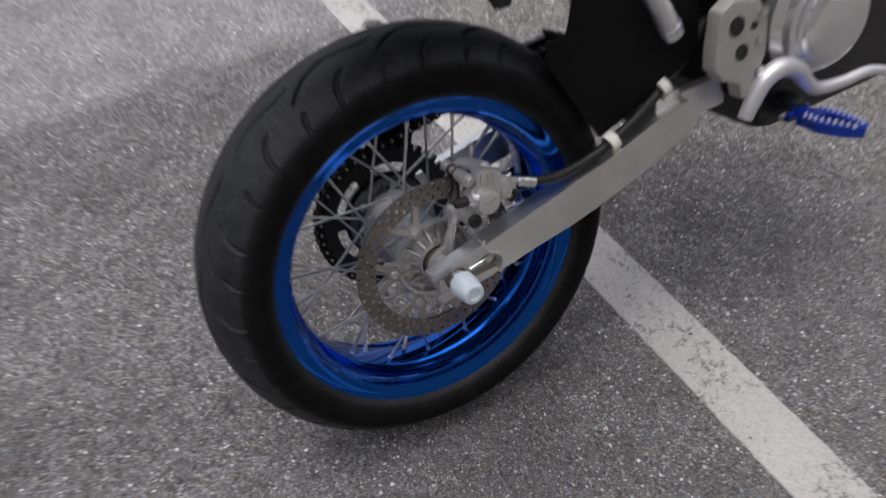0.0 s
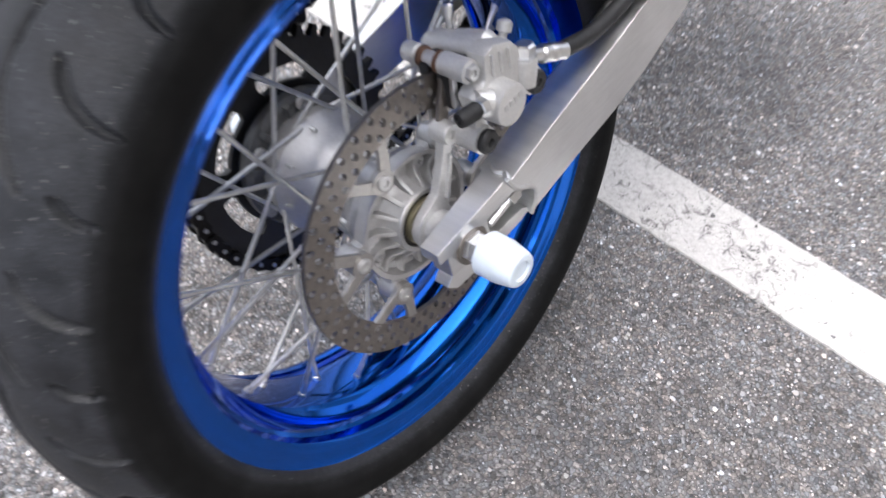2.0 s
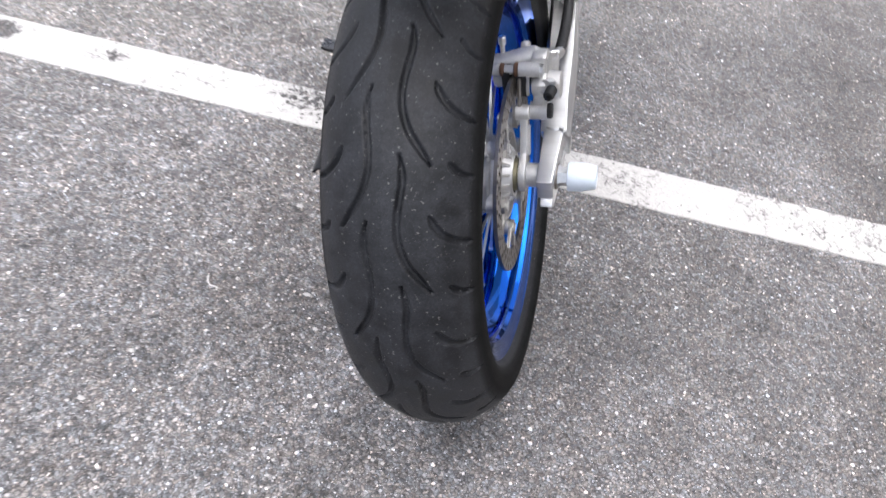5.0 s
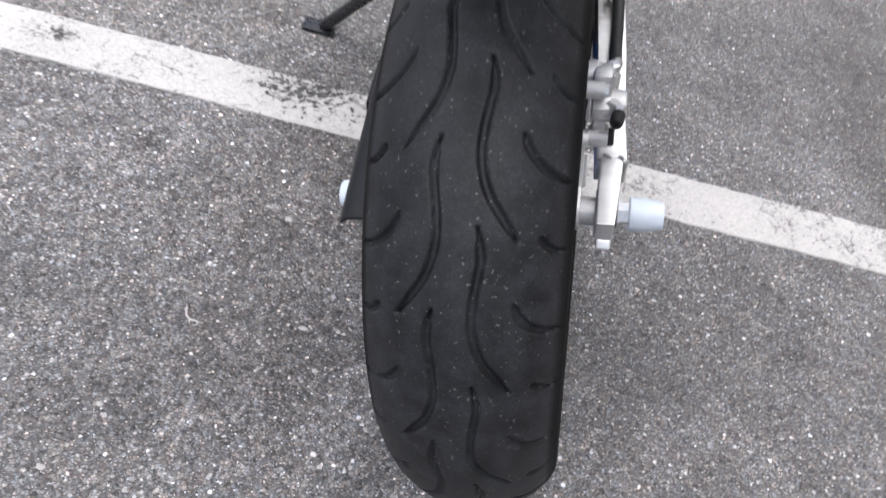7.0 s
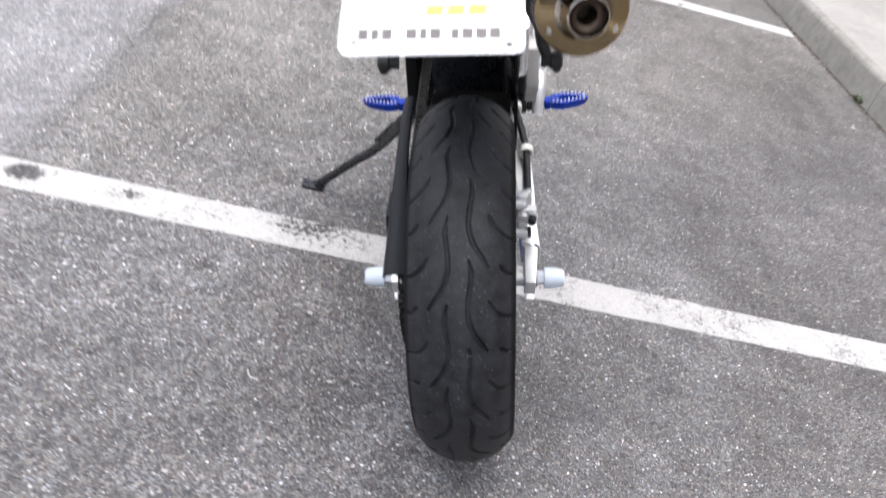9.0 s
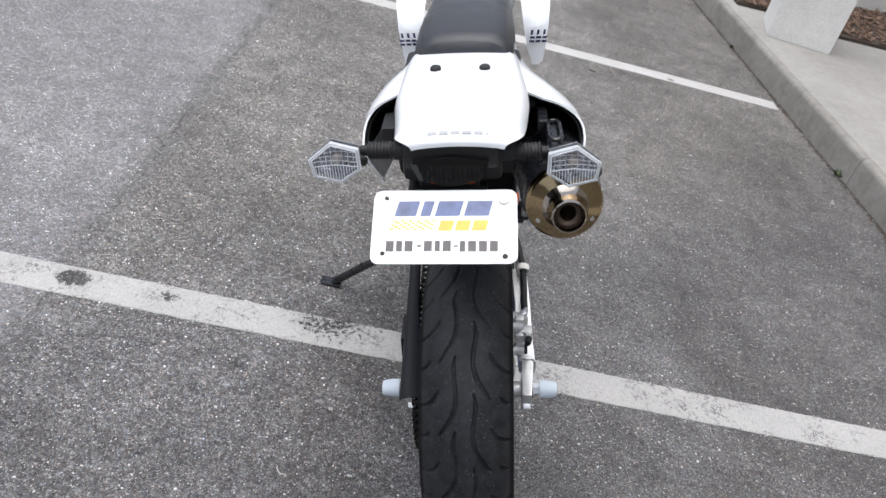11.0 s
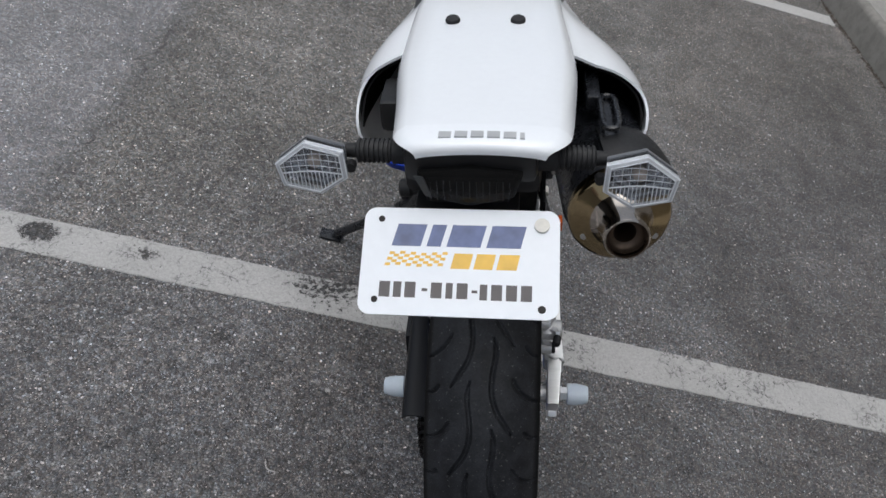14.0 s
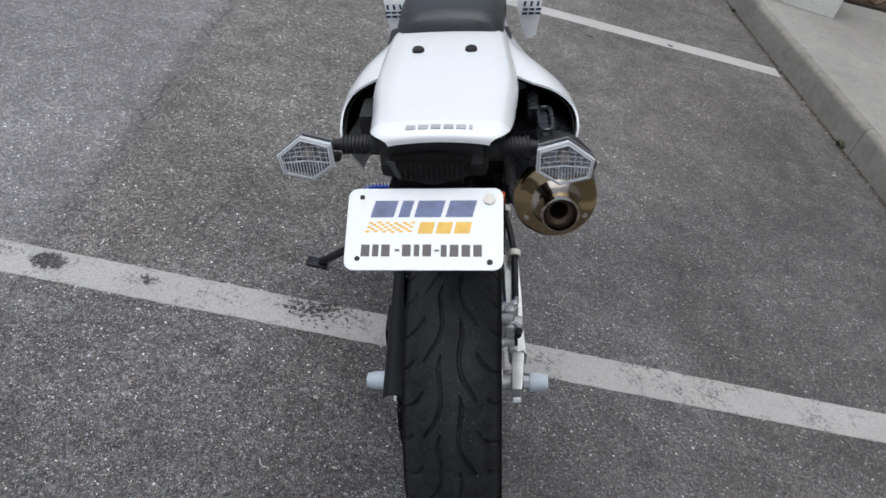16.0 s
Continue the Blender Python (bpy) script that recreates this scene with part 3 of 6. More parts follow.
tagged(new("string_scrap", to_mesh("string_scrap", tube(bmesh.new(), [(-0.348, -0.040, 0.0016), (-0.345, -0.050, 0.0016), (-0.338, -0.057, 0.0016), (-0.327, -0.058, 0.0016), (-0.326, -0.063, 0.0016)], 0.0015, 6, 4), M_STONE)),
       "short scrap of white string lying on the asphalt", "string")


leaf_bm = slab([(-0.017, 0.0), (-0.008, 0.008), (0.008, 0.009), (0.018, 0.002), (0.010, -0.008), (-0.007, -0.007)], 0.001, 0.0045, 2)
leaf_ob = tagged(new("dead_leaf", to_mesh("dead_leaf", leaf_bm, M_DIRT)), "small dark brown dead leaf lying on the asphalt", "leaf")
leaf_ob.matrix_world = pose(0.639, 2.780, 0, 0, 0, -20)


def kerb_x(y):
    return 1.803 - 0.062 * (y - 2.05)


def kerb_run(y0, y1):
    """One length of cast kerb with a rounded nose and joints at its ends."""
    rows = []
    n = 40
    for k in range(n + 1):
        y = y0 + (y1 - y0) * k / n
        x = kerb_x(y) + 0.003 * noise.noise((y * 3, 0, 5))
        sec = [(0.0, -0.05), (0.001, 0.05), (0.003, 0.122), (0.007, 0.138), (0.016, 0.147), (0.032, 0.1505), (0.042, 0.1515), (0.042, -0.05)]
        rows.append([Vector((x + dx + 0.0015 * noise.noise((y * 25, dz * 40, 2)), y, dz)) for dx, dz in sec])
    return loft(rows, closed_ring=True, caps=True)


kerb = tagged(new("kerb"), "pale concrete kerb with a dirty foot and joints", "kerb", kind="structure")
for y0 in (-6.75, -3.8, -0.85, 2.1, 5.05, 8.0):
    part("kerb_stone", kerb_run(y0 + 0.002, y0 + 2.948), M_KERB, kerb)

# pavement slab behind the kerb
rows = []
for k in range(41):
    y = -5.2 + 18.0 * k / 40
    rows.append([Vector((kerb_x(y) + 0.044, y, -0.05)), Vector((kerb_x(y) + 0.044, y, 0.1515)), Vector((4.6, y, 0.158)), Vector((4.6, y, -0.05))])
tagged(new("pavement", to_mesh("pavement", loft(rows, True, True), M_WALK)), "smooth light grey concrete pavement behind the kerb", "pavement", kind="structure")

# mulch bed beyond the column
tagged(new("mulch_bed", to_mesh("mulch_bed", join(block((3.2, 4.58, 0.16), (2.4, 1.02, 0.03), 0.004), block((1.91, 4.66, 0.16), (0.26, 0.72, 0.03), 0.004)), M_DIRT)),
       "dark soil of a planting bed in the pavement", "planting bed", kind="structure")
mulch = bmesh.new()
for _ in range(2200):
    if rng.random() < 0.8:
        x, y = rng.uniform(2.02, 4.38), rng.uniform(4.09, 5.07)
    else:
        x, y = rng.uniform(1.80, 2.03), rng.uniform(4.32, 5.0)
    a, t, l, w = rng.uniform(0, 6.28), rng.uniform(-0.35, 0.35), rng.uniform(0.012, 0.038), rng.uniform(0.005, 0.012)
    m = pose(x, y, 0.178 + rng.uniform(0, 0.012), math.degrees(t), rng.uniform(-20, 20), math.degrees(a))
    vs = [mulch.verts.new(m @ Vector((sx * l, sy * w * (0.7 if sx > 0 else 1), sz * 0.003))) for sz in (-1, 1) for sx, sy in ((-1, -1), (1, -1), (1, 1), (-1, 1))]
    for f in ((0, 3, 2, 1), (4, 5, 6, 7), (0, 1, 5, 4), (1, 2, 6, 5), (2, 3, 7, 6), (3, 0, 4, 7)):
        mulch.faces.new([vs[i] for i in f])
tagged(new("bark_mulch", to_mesh("bark_mulch", mulch, M_CHIP, 20)), "brown bark mulch chips covering the planting bed", "mulch", kind="stuff")

# column and low wall
column = tagged(new("column"), "white stucco square column standing on the pavement", "column", kind="structure")
column.matrix_world = pose(2.06, 3.87, 0.15, 0, 0, -14)
part("shaft", block((0, 0, 1.5), (0.40, 0.42, 3.0), 0.012), M_STUCCO, column)
wall_east = tagged(new("wall_east", to_mesh("wall_east", block((4.75, 3.0, 3.4), (0.3, 26.0, 7.2), 0.01), M_FACADE)), "plain beige stucco building wall along the pavement", "wall", kind="structure")
low_wall = tagged(new("low_wall"), "white stucco low wall behind the planting bed", "wall", kind="structure")
part("wall_body", block((3.3, 5.25, 0.40), (3.4, 0.32, 0.56), 0.012), M_STUCCO, low_wall)
part("coping", block((3.3, 5.25, 0.70), (3.5, 0.40, 0.05), 0.012), M_WALK, low_wall)

# weeds and grit along the kerb foot
foot = bmesh.new()
for _ in range(1500):
    y = rng.uniform(0.6, 5.0)
    x = kerb_x(y) - abs(rng.gauss(0, 0.012)) - 0.001
    r = rng.uniform(0.002, 0.007)
    k = 5
    ring = [foot.verts.new((x + r * math.cos(1.2566 * i), y + r * 1.5 * math.sin(1.2566 * i), 0.0003)) for i in range(k)]
    top = foot.verts.new((x, y, r * 0.7))
    for i in range(k):
        foot.faces.new((ring[i], ring[(i + 1) % k], top))
tagged(new("kerb_grit", to_mesh("kerb_grit", foot, M_DIRT, 20)), "dark dirt and leaf litter along the kerb foot", "dirt", kind="stuff")


def weed(x, y, size, seed):
    bm = bmesh.new()
    r = random.Random(seed)
    for _ in range(26):
        a, out, up = r.uniform(0, 6.28), r.uniform(0.3, 1.0) * size, r.uniform(0.5, 1.2) * size
        w = r.uniform(0.05, 0.12) * size
        d, s = Vector((math.cos(a), math.sin(a), 0)), Vector((-math.sin(a), math.cos(a), 0))
        p = Vector((r.gauss(0, 0.2) * size, r.gauss(0, 0.3) * size, 0.0))
        pts = [p - s * w * 0.5, p + s * w * 0.5, p + d * out * 0.5 + s * w + Vector((0, 0, up * 0.7)), p + d * out + Vector((0, 0, up)), p + d * out * 0.5 - s * w + Vector((0, 0, up * 0.7))]
        v = [bm.verts.new(q) for q in pts]
        bm.faces.new(v)
    thick(bm, 0.0006)
    ob = tagged(new("weed", to_mesh("weed", bm, M_WEED)), "small green weed growing at the kerb foot", "weed", "weeds at the kerb")
    ob.location = (x, y, 0.0)
    return ob


weed(1.782, 2.18, 0.030, 1)
weed(1.805, 1.60, 0.045, 2)
weed(1.68, 3.80, 0.02, 3)


# ---- the motorcycle, leaning on its side stand ----
LEAN, AXLE_Z = 15.49, 0.3031
BIKE = pose(0, 0, AXLE_Z, 0, -LEAN, 0)
moto = tagged(new("motorcycle"), "white supermoto motorcycle with blue rear rim leaning on its side stand", "motorcycle")
moto.matrix_world = BIKE @ Matrix.Translation((0, 0, -AXLE_UP))


def on_bike(name, bm, mat, label="", sharp=35.0):
    """A part of the motorcycle, built about the rear axle: x to its right, y ahead, z up."""
    ob = part(name, bm, mat, moto, label, sharp)
    ob.location = (0, 0, AXLE_UP)
    return ob


WX = 0.0065  # the wheel's middle plane


def tyre_mesh():
    """A road tyre with wavy grooves cut into the tread, the same on both sides and half a pitch apart."""
    reps, per = 16, 84
    nth = reps * per
    crown = smooth_line([(0, 0.3120), (0.02, 0.3098), (0.04, 0.3032), (0.058, 0.2920), (0.071, 0.2785), (0.0778, 0.2675)], 12)
    arc = np.r_[0, np.cumsum(np.hypot(*np.diff(crown, axis=0).T))]
    half = np.linspace(0, arc[-1], 66)
    cx, cr = np.interp(half, arc, crown[:, 0]), np.interp(half, arc, crown[:, 1])
    side = [(0.0788, 0.2635), (0.0795, 0.2560), (0.0780, 0.2480), (0.0735, 0.2390), (0.0690, 0.2345), (0.0665, 0.2320), (0.0600, 0.2290)]
    xs = np.r_[-np.array([p[0] for p in side])[::-1], -cx[::-1], cx[1:], [p[0] for p in side]]
    rs = np.r_[np.array([p[1] for p in side])[::-1], cr[::-1], cr[1:], [p[1] for p in side]]
    lat = np.r_[[-9] * len(side), -cx[::-1], cx[1:], [9] * len(side)]
    pitch = 360.0 / reps
    lines = [  # angle in degrees, offset across the tread, half width
        ([(43.6, 0.0150), (41.0, 0.0178), (39.0, 0.0186), (36.5, 0.0168), (33.7, 0.0146), (29.8, 0.0140), (25.5, 0.0204), (22.0, 0.0325), (19.3, 0.0425)], 0.0027),
        ([(55.8, 0.0415), (53.0, 0.0500), (51.2, 0.0620), (50.4, 0.0735)], 0.0028),
        ([(65.0, 0.0570), (63.4, 0.0640), (62.7, 0.0735)], 0.0025)]
    th = (np.arange(per) + 0.5) * pitch / per
    depth = np.zeros((per, len(xs)))
    for pts, hw in lines:
        p = smooth_line(pts, 5)
        u = np.linspace(0, 1, len(p))
        wid = hw * np.clip(np.minimum(u * 5 + 0.25, (1 - u) * 5 + 0.35), 0, 1)
        p = p.copy()
        p[:, 0] = np.radians(p[:, 0]) * 0.305
        for shift in range(-5, 5):
            q = p + [np.radians(pitch * shift) * 0.305, 0]
            if q[:, 0].max() < -0.02 or q[:, 0].min() > np.radians(pitch) * 0.305 + 0.02:
                continue
            a, b = q[:-1], q[1:]
            pt = np.stack(np.meshgrid(np.radians(th) * 0.305, lat, indexing="ij"), -1)[:, :, None, :]
            ab = b - a
            f = np.clip(((pt - a) * ab).sum(-1) / (ab ** 2).sum(-1), 0, 1)
            d = np.hypot(*np.moveaxis(pt - (a + f[..., None] * ab), -1, 0))
            w = wid[:-1] + f * np.diff(wid)
            depth = np.maximum(depth, np.clip((1.25 - d / w) / 0.5, 0, 1).max(-1))
    full = np.maximum(np.tile(depth, (reps, 1)), np.roll(np.tile(depth, (reps, 1)), -per // 2, axis=0)[:, ::-1])
    dx, dr = np.gradient(xs), np.gradient(rs)
    ln = np.hypot(dx, dr)
    nx, nr = -dr / ln, dx / ln
    cut = 0.0050 * full
    X = xs - cut * nx
    Rr = rs - cut * nr
    ang = np.radians((np.arange(nth) + 0.5) * 360.0 / nth)[:, None]
    co = np.stack([X + WX, -Rr * np.cos(ang), Rr * np.sin(ang)], -1).reshape(-1, 3)
    k = len(xs)
    i = np.arange(nth)[:, None] * k + np.arange(k)
    j = np.roll(i, -1, axis=0)
    nxt = np.roll(np.arange(k), -1)
    faces = np.stack([i, i[:, nxt], j[:, nxt], j], -1).reshape(-1, 4)
    me = bpy.data.meshes.new("tyre")
    me.vertices.add(len(co))
    me.vertices.foreach_set("co", co.ravel())
    me.loops.add(faces.size)
    me.loops.foreach_set("vertex_index", faces.ravel())
    me.polygons.add(len(faces))
    me.polygons.foreach_set("loop_start", np.arange(0, faces.size, 4))
    me.polygons.foreach_set("loop_total", np.full(len(faces), 4))
    me.update(calc_edges=True)
    return finish(me, M_RUBBER, 75)


# hub: barrel, two flanges, ribbed disc side
hub_bm = turned(bmesh.new(), (0, 0, 0), (1, 0, 0), [
    (-0.074, 0.0), (-0.074, 0.030), (-0.070, 0.050), (-0.062, 0.054), (-0.055, 0.055), (-0.050, 0.058), (-0.043, 0.0585), (-0.038, 0.055), (-0.030, 0.046), (-0.018, 0.040), (-0.004, 0.0375), (0.022, 0.0375),
    (0.030, 0.042), (0.034, 0.048), (0.040, 0.050), (0.045, 0.047), (0.049, 0.049), (0.053, 0.0565), (0.063, 0.0580), (0.0660, 0.0570), (0.0655, 0.0530), (0.0560, 0.0505), (0.0530, 0.0460), (0.0545, 0.034), (0.060, 0.0300),
    (0.072, 0.0285), (0.0740, 0.0275), (0.0740, 0.0240), (0.0710, 0.0235), (0.0710, 0.0)], 60)
wheel = on_bike("rear_wheel", hub_bm, M_HUB, "cast aluminium hub of a spoked wheel")
rib_bm = slab([(0.052, 0.027), (0.072, 0.027), (0.0700, 0.032), (0.0630, 0.038), (0.0605, 0.044), (0.0625, 0.053), (0.052, 0.053)], -0.0018, 0.0018, 1, 0.0011)
rib_me = to_mesh("rib", rib_bm, M_HUB)
for k in range(15):
    part("rib", rib_me, M_HUB, wheel).matrix_local = Matrix.Rotation(radians(24 * k + 5), 4, 'X')
lug_me = to_mesh("disc_lug", join(turned(bmesh.new(), (0.050, 0, 0.0665), (1, 0, 0), [(0, 0), (0, 0.0085), (0.004, 0.0105), (0.0185, 0.0100), (0.0185, 0)], 20), block((0.0585, 0, 0.0585), (0.013, 0.018, 0.014), 0.003)), M_HUB)
for k in range(6):
    part("disc_lug", lug_me, M_HUB, wheel).matrix_local = Matrix.Rotation(radians(60 * k + 23.5), 4, 'X')
pit_me = to_mesh("cast_stud", turned(bmesh.new(), (0.053, 0, 0.0435), (1, 0, 0), [(0, 0.0065), (0.004, 0.0058), (0.0050, 0.0045), (0.0050, 0.0020), (0.0065, 0.0016), (0.0068, 0)], 14), M_HUB)
for k in range(5):
    part("cast_stud", pit_me, M_HUB, wheel).matrix_local = Matrix.Rotation(radians(72 * k + 113), 4, 'X')
part("bearing_seal", turned(bmesh.new(), (0.0706, 0, 0), (1, 0, 0), [(0, 0.0238), (0.0020, 0.0238), (0.0026, 0.0225), (0.0016, 0.0190), (0.0016, 0)], 32), M_SOOT, wheel, "black rubber bearing seal")
part("cush_drive", turned(bmesh.new(), (-0.0888, 0, 0), (1, 0, 0), [(0, 0.0), (0, 0.062), (0.006, 0.0655), (0.014, 0.0650), (0.018, 0.060), (0.0185, 0.052), (0.024, 0.050), (0.024, 0)], 48), M_CUSH, wheel, "dull dark grey sprocket carrier")
web_me = to_mesh("carrier_web", block((-0.0695, 0, 0.056), (0.012, 0.006, 0.014), 0.002), M_CUSH)
for k in range(12):
    part("carrier_web", web_me, M_CUSH, wheel).matrix_local = Matrix.Rotation(radians(30 * k + 3), 4, 'X')
part("tyre", tyre_mesh(), M_RUBBER, wheel, "dusty black road tyre with wavy tread grooves")

half_rim = [(0.0, 0.1945), (0.016, 0.1945), (0.024, 0.1965), (0.032, 0.2035), (0.042, 0.2070), (0.0450, 0.2055), (0.0490, 0.2055), (0.0515, 0.2085),
            (0.0575, 0.2105), (0.0600, 0.2150), (0.0615, 0.2230), (0.0640, 0.2300), (0.0655, 0.2325), (0.0645, 0.2340), (0.0625, 0.2325), (0.0600, 0.2250),
            (0.0560, 0.2185), (0.036, 0.2135), (0.026, 0.2045), (0.018, 0.2010), (0.0, 0.2010)]
rim_loop = [(x + WX, r) for x, r in half_rim] + [(-x + WX, r) for x, r in half_rim[::-1][1:-1]]
rim = part("rim", turned(bmesh.new(), (0, 0, 0), (1, 0, 0), rim_loop, 128, True), M_BLUE, wheel, "glossy blue anodised aluminium rim", 25)

# spokes and nipples: 36, crossing, from both hub flanges
nip_bm = turned(bmesh.new(), (0, 0, 0), (0, 0, 1), [(0, 0), (0, 0.0036), (0.004, 0.0036), (0.005, 0.0028), (0.016, 0.0026), (0.019, 0.0020), (0.019, 0)], 8)
nip_me = to_mesh("nipple", nip_bm, M_STEEL)
for k in range(36):
    right, lead = k % 2 == 0, (k // 2) % 2 == 0
    ra = math.radians(10 * k + 4)
    ha = ra + math.radians(58 if lead else -58)
    hx, hr = (0.037, 0.0455) if right else (-0.047, 0.054)
    hx += 0.004 if lead == right else -0.003
    p_h = Vector((hx, hr * math.cos(ha), hr * math.sin(ha)))
    p_r = Vector((WX + (0.009 if right else -0.009), 0.1955 * math.cos(ra), 0.1955 * math.sin(ra)))
    way = (p_h - p_r).normalized()
    elbow = Vector((hx - (0.012 if right else -0.012), (hr - 0.001) * math.cos(ha), (hr - 0.001) * math.sin(ha)))
    part("spoke", bar(bar(bmesh.new(), p_r + way * 0.004, p_h, 0.0020, n=8), p_h, elbow, 0.0020, n=8), M_SPOKE, wheel)
    nip = part("nipple", nip_me, M_STEEL, wheel)
    nip.matrix_local = Matrix.Translation(p_r) @ way.to_track_quat('Z', 'Y').to_matrix().to_4x4()

# brake disc with drilled ring and spider
DX = 0.071


def disc_bm():
    bm = bmesh.new()
    n, rows, r0, r1, h = 84, 3, 0.0938, 0.1208, 0.0022
    ringed = {}

    def v(key, r, a, x):
        if key not in ringed:
            ringed[key] = bm.verts.new((x, r * math.cos(a), r * math.sin(a)))
        return ringed[key]

    for side, x in ((0, DX - h), (1, DX + h)):
        for c in range(n):
            for w in range(rows):
                loop = []
                for du, dv in ((0, 0), (1, 0), (2, 0), (2, 1), (2, 2), (1, 2), (0, 2), (0, 1)):
                    u, q = 2 * c + du, 2 * w + dv
                    loop.append(v((side, u % (2 * n), q), r0 + (r1 - r0) * q / (2 * rows), math.pi * u / n, x))
                if (c + w) % 2:
                    rm, am = r0 + (r1 - r0) * (2 * w + 1) / (2 * rows), math.pi * (2 * c + 1) / n
                    inner = []
                    for s in range(8):
                        g = math.radians(225 + 45 * s)
                        inner.append(v((side, "h", c, w, s), rm + 0.0040 * math.sin(g), am + 0.0031 / rm * math.cos(g), x))
                    for s in range(8):
                        f = (loop[s], loop[(s + 1) % 8], inner[(s + 1) % 8], inner[s])
                        bm.faces.new(f if side else f[::-1])
                else:
                    bm.faces.new(loop if side else loop[::-1])
    for c in range(n):
        for w in range(rows):
            if (c + w) % 2:
                for s in range(8):
                    t = (s + 1) % 8
                    bm.faces.new((ringed[(0, "h", c, w, s)], ringed[(0, "h", c, w, t)], ringed[(1, "h", c, w, t)], ringed[(1, "h", c, w, s)]))
    for q in (0, 2 * rows):
        for u in range(2 * n):
            t = (u + 1) % (2 * n)
            bm.faces.new((ringed[(0, u, q)], ringed[(0, t, q)], ringed[(1, t, q)], ringed[(1, u, q)]))
    return bm


part("brake_disc", disc_bm(), M_DISC, wheel, "drilled steel brake disc with brownish tarnish", 30)
arm_me = to_mesh("disc_arm", join(slab([(-0.0095, 0.064), (-0.0028, 0.0735), (-0.0135, 0.0885), (-0.0160, 0.0955), (-0.0270, 0.0925), (-0.0205, 0.0830)], DX - 0.0022, DX + 0.0020, 0, 0.0007),
                                      slab([(0.0095, 0.064), (0.0205, 0.0830), (0.0270, 0.0925), (0.0160, 0.0955), (0.0135, 0.0885), (0.0028, 0.0735)], DX - 0.0021, DX + 0.0021, 0, 0.0007)), M_CARRIER)
eye_me = to_mesh("disc_eye", bar(bmesh.new(), (DX - 0.0026, 0, 0.0670), (DX + 0.0026, 0, 0.0670), 0.0105, n=22), M_CARRIER)
for k in range(6):
    turn_m = Matrix.Rotation(radians(60 * k + 23.5), 4, 'X')
    part("disc_arm", arm_me, M_CARRIER, wheel).matrix_local = turn_m
    part("disc_eye", eye_me, M_CARRIER, wheel).matrix_local = turn_m
bolt_me = to_mesh("disc_bolt", turned(bmesh.new(), (0, 0, 0), (1, 0, 0), [(0, 0), (0, 0.0066), (0.0015, 0.0066), (0.0026, 0.0052), (0.0026, 0.0030), (0.001, 0.0028), (0.001, 0)], 16), M_HUB)
for k in range(6):
    a = math.radians(60 * k + 23.5)
    b = part("disc_bolt", bolt_me, M_SPOKE, wheel)
    b.matrix_local = Matrix.Rotation(a, 4, 'X') @ Matrix.Translation((DX + 0.0026, 0, 0.0670))

# sprocket and chain
SX, TEETH, PITCH = -0.0925, 44, 0.015875
SR = PITCH / (2 * math.sin(math.pi / TEETH))
ring = []
for k in range(TEETH):
    for da, r in ((-0.30, SR - 0.0045), (-0.12, SR + 0.0050), (0.12, SR + 0.0050), (0.30, SR - 0.0045)):
        a = 2 * math.pi * (k + da) / TEETH
        ring.append((a, r))
spr = bmesh.new()
ra = [[spr.verts.new((x, r * math.cos(a), r * math.sin(a))) for a, r in ring] for x in (SX - 0.0035, SX + 0.0035)]
nr_ = len(ring)
inner_r = [(a, 0.0850) for a, r in ring]
rb = [[spr.verts.new((x, r * math.cos(a), r * math.sin(a))) for a, r in inner_r] for x in (SX - 0.0035, SX + 0.0035)]
for k in range(nr_):
    j = (k + 1) % nr_
    spr.faces.new((ra[0][k], ra[0][j], ra[1][j], ra[1][k]))
    spr.faces.new((rb[0][k], rb[0][j], rb[1][j], rb[1][k]))
    spr.faces.new((ra[1][k], ra[1][j], rb[1][j], rb[1][k]))
    spr.faces.new((ra[0][k], ra[0][j], rb[0][j], rb[0][k]))
part("sprocket", spr, M_SPROCKET, wheel, "black rear sprocket", 30)
sarm_me = to_mesh("sprocket_arm", slab([(-0.0150, 0.0665), (0.0150, 0.0665), (0.0120, 0.0740), (0.0135, 0.0800), (0.0190, 0.0865), (-0.0190, 0.0865), (-0.0135, 0.0800), (-0.0120, 0.0740)], SX - 0.0034, SX + 0.0034, 0, 0.001), M_SPROCKET)
for k in range(6):
    part("sprocket_arm", sarm_me, M_SPROCKET, wheel).matrix_local = Matrix.Rotation(radians(60 * k + 18), 4, 'X')
part("sprocket_plate", turned(bmesh.new(), (SX - 0.0033, 0, 0), (1, 0, 0), [(0, 0.040), (0, 0.0690), (0.001, 0.0700), (0.0056, 0.0700), (0.0066, 0.0690), (0.0066, 0.040)], 60, True), M_SPROCKET, wheel)
for k in range(6):
    b = part("sprocket_bolt", bolt_me, M_STEEL, wheel)
    b.matrix_local = Matrix.Rotation(radians(60 * k + 48), 4, 'X') @ Matrix.Translation((SX + 0.0235, 0, 0.0575))

FS = Vector((SX, 0.560, 0.165))  # gearbox sprocket
FR = 0.038
gap_v = Vector((FS.y, FS.z))
tilt = math.atan2(FS.z, FS.y)
span = gap_v.length
lean_a = math.asin((SR - FR) / span)
path = []
a0, a1 = tilt + math.pi / 2 - lean_a, tilt - math.pi / 2 + lean_a + 2 * math.pi
for k in range(61):
    a = a0 + (a1 - a0) * k / 60
    path.append((SR * math.cos(a), SR * math.sin(a)))
for k in range(1, 31):
    a = a1 + (a0 + 2 * math.pi - a1) * k / 30
    path.append((FS.y + FR * math.cos(a), FS.z + FR * math.sin(a)))
path.append(path[0])
path = np.array(path)
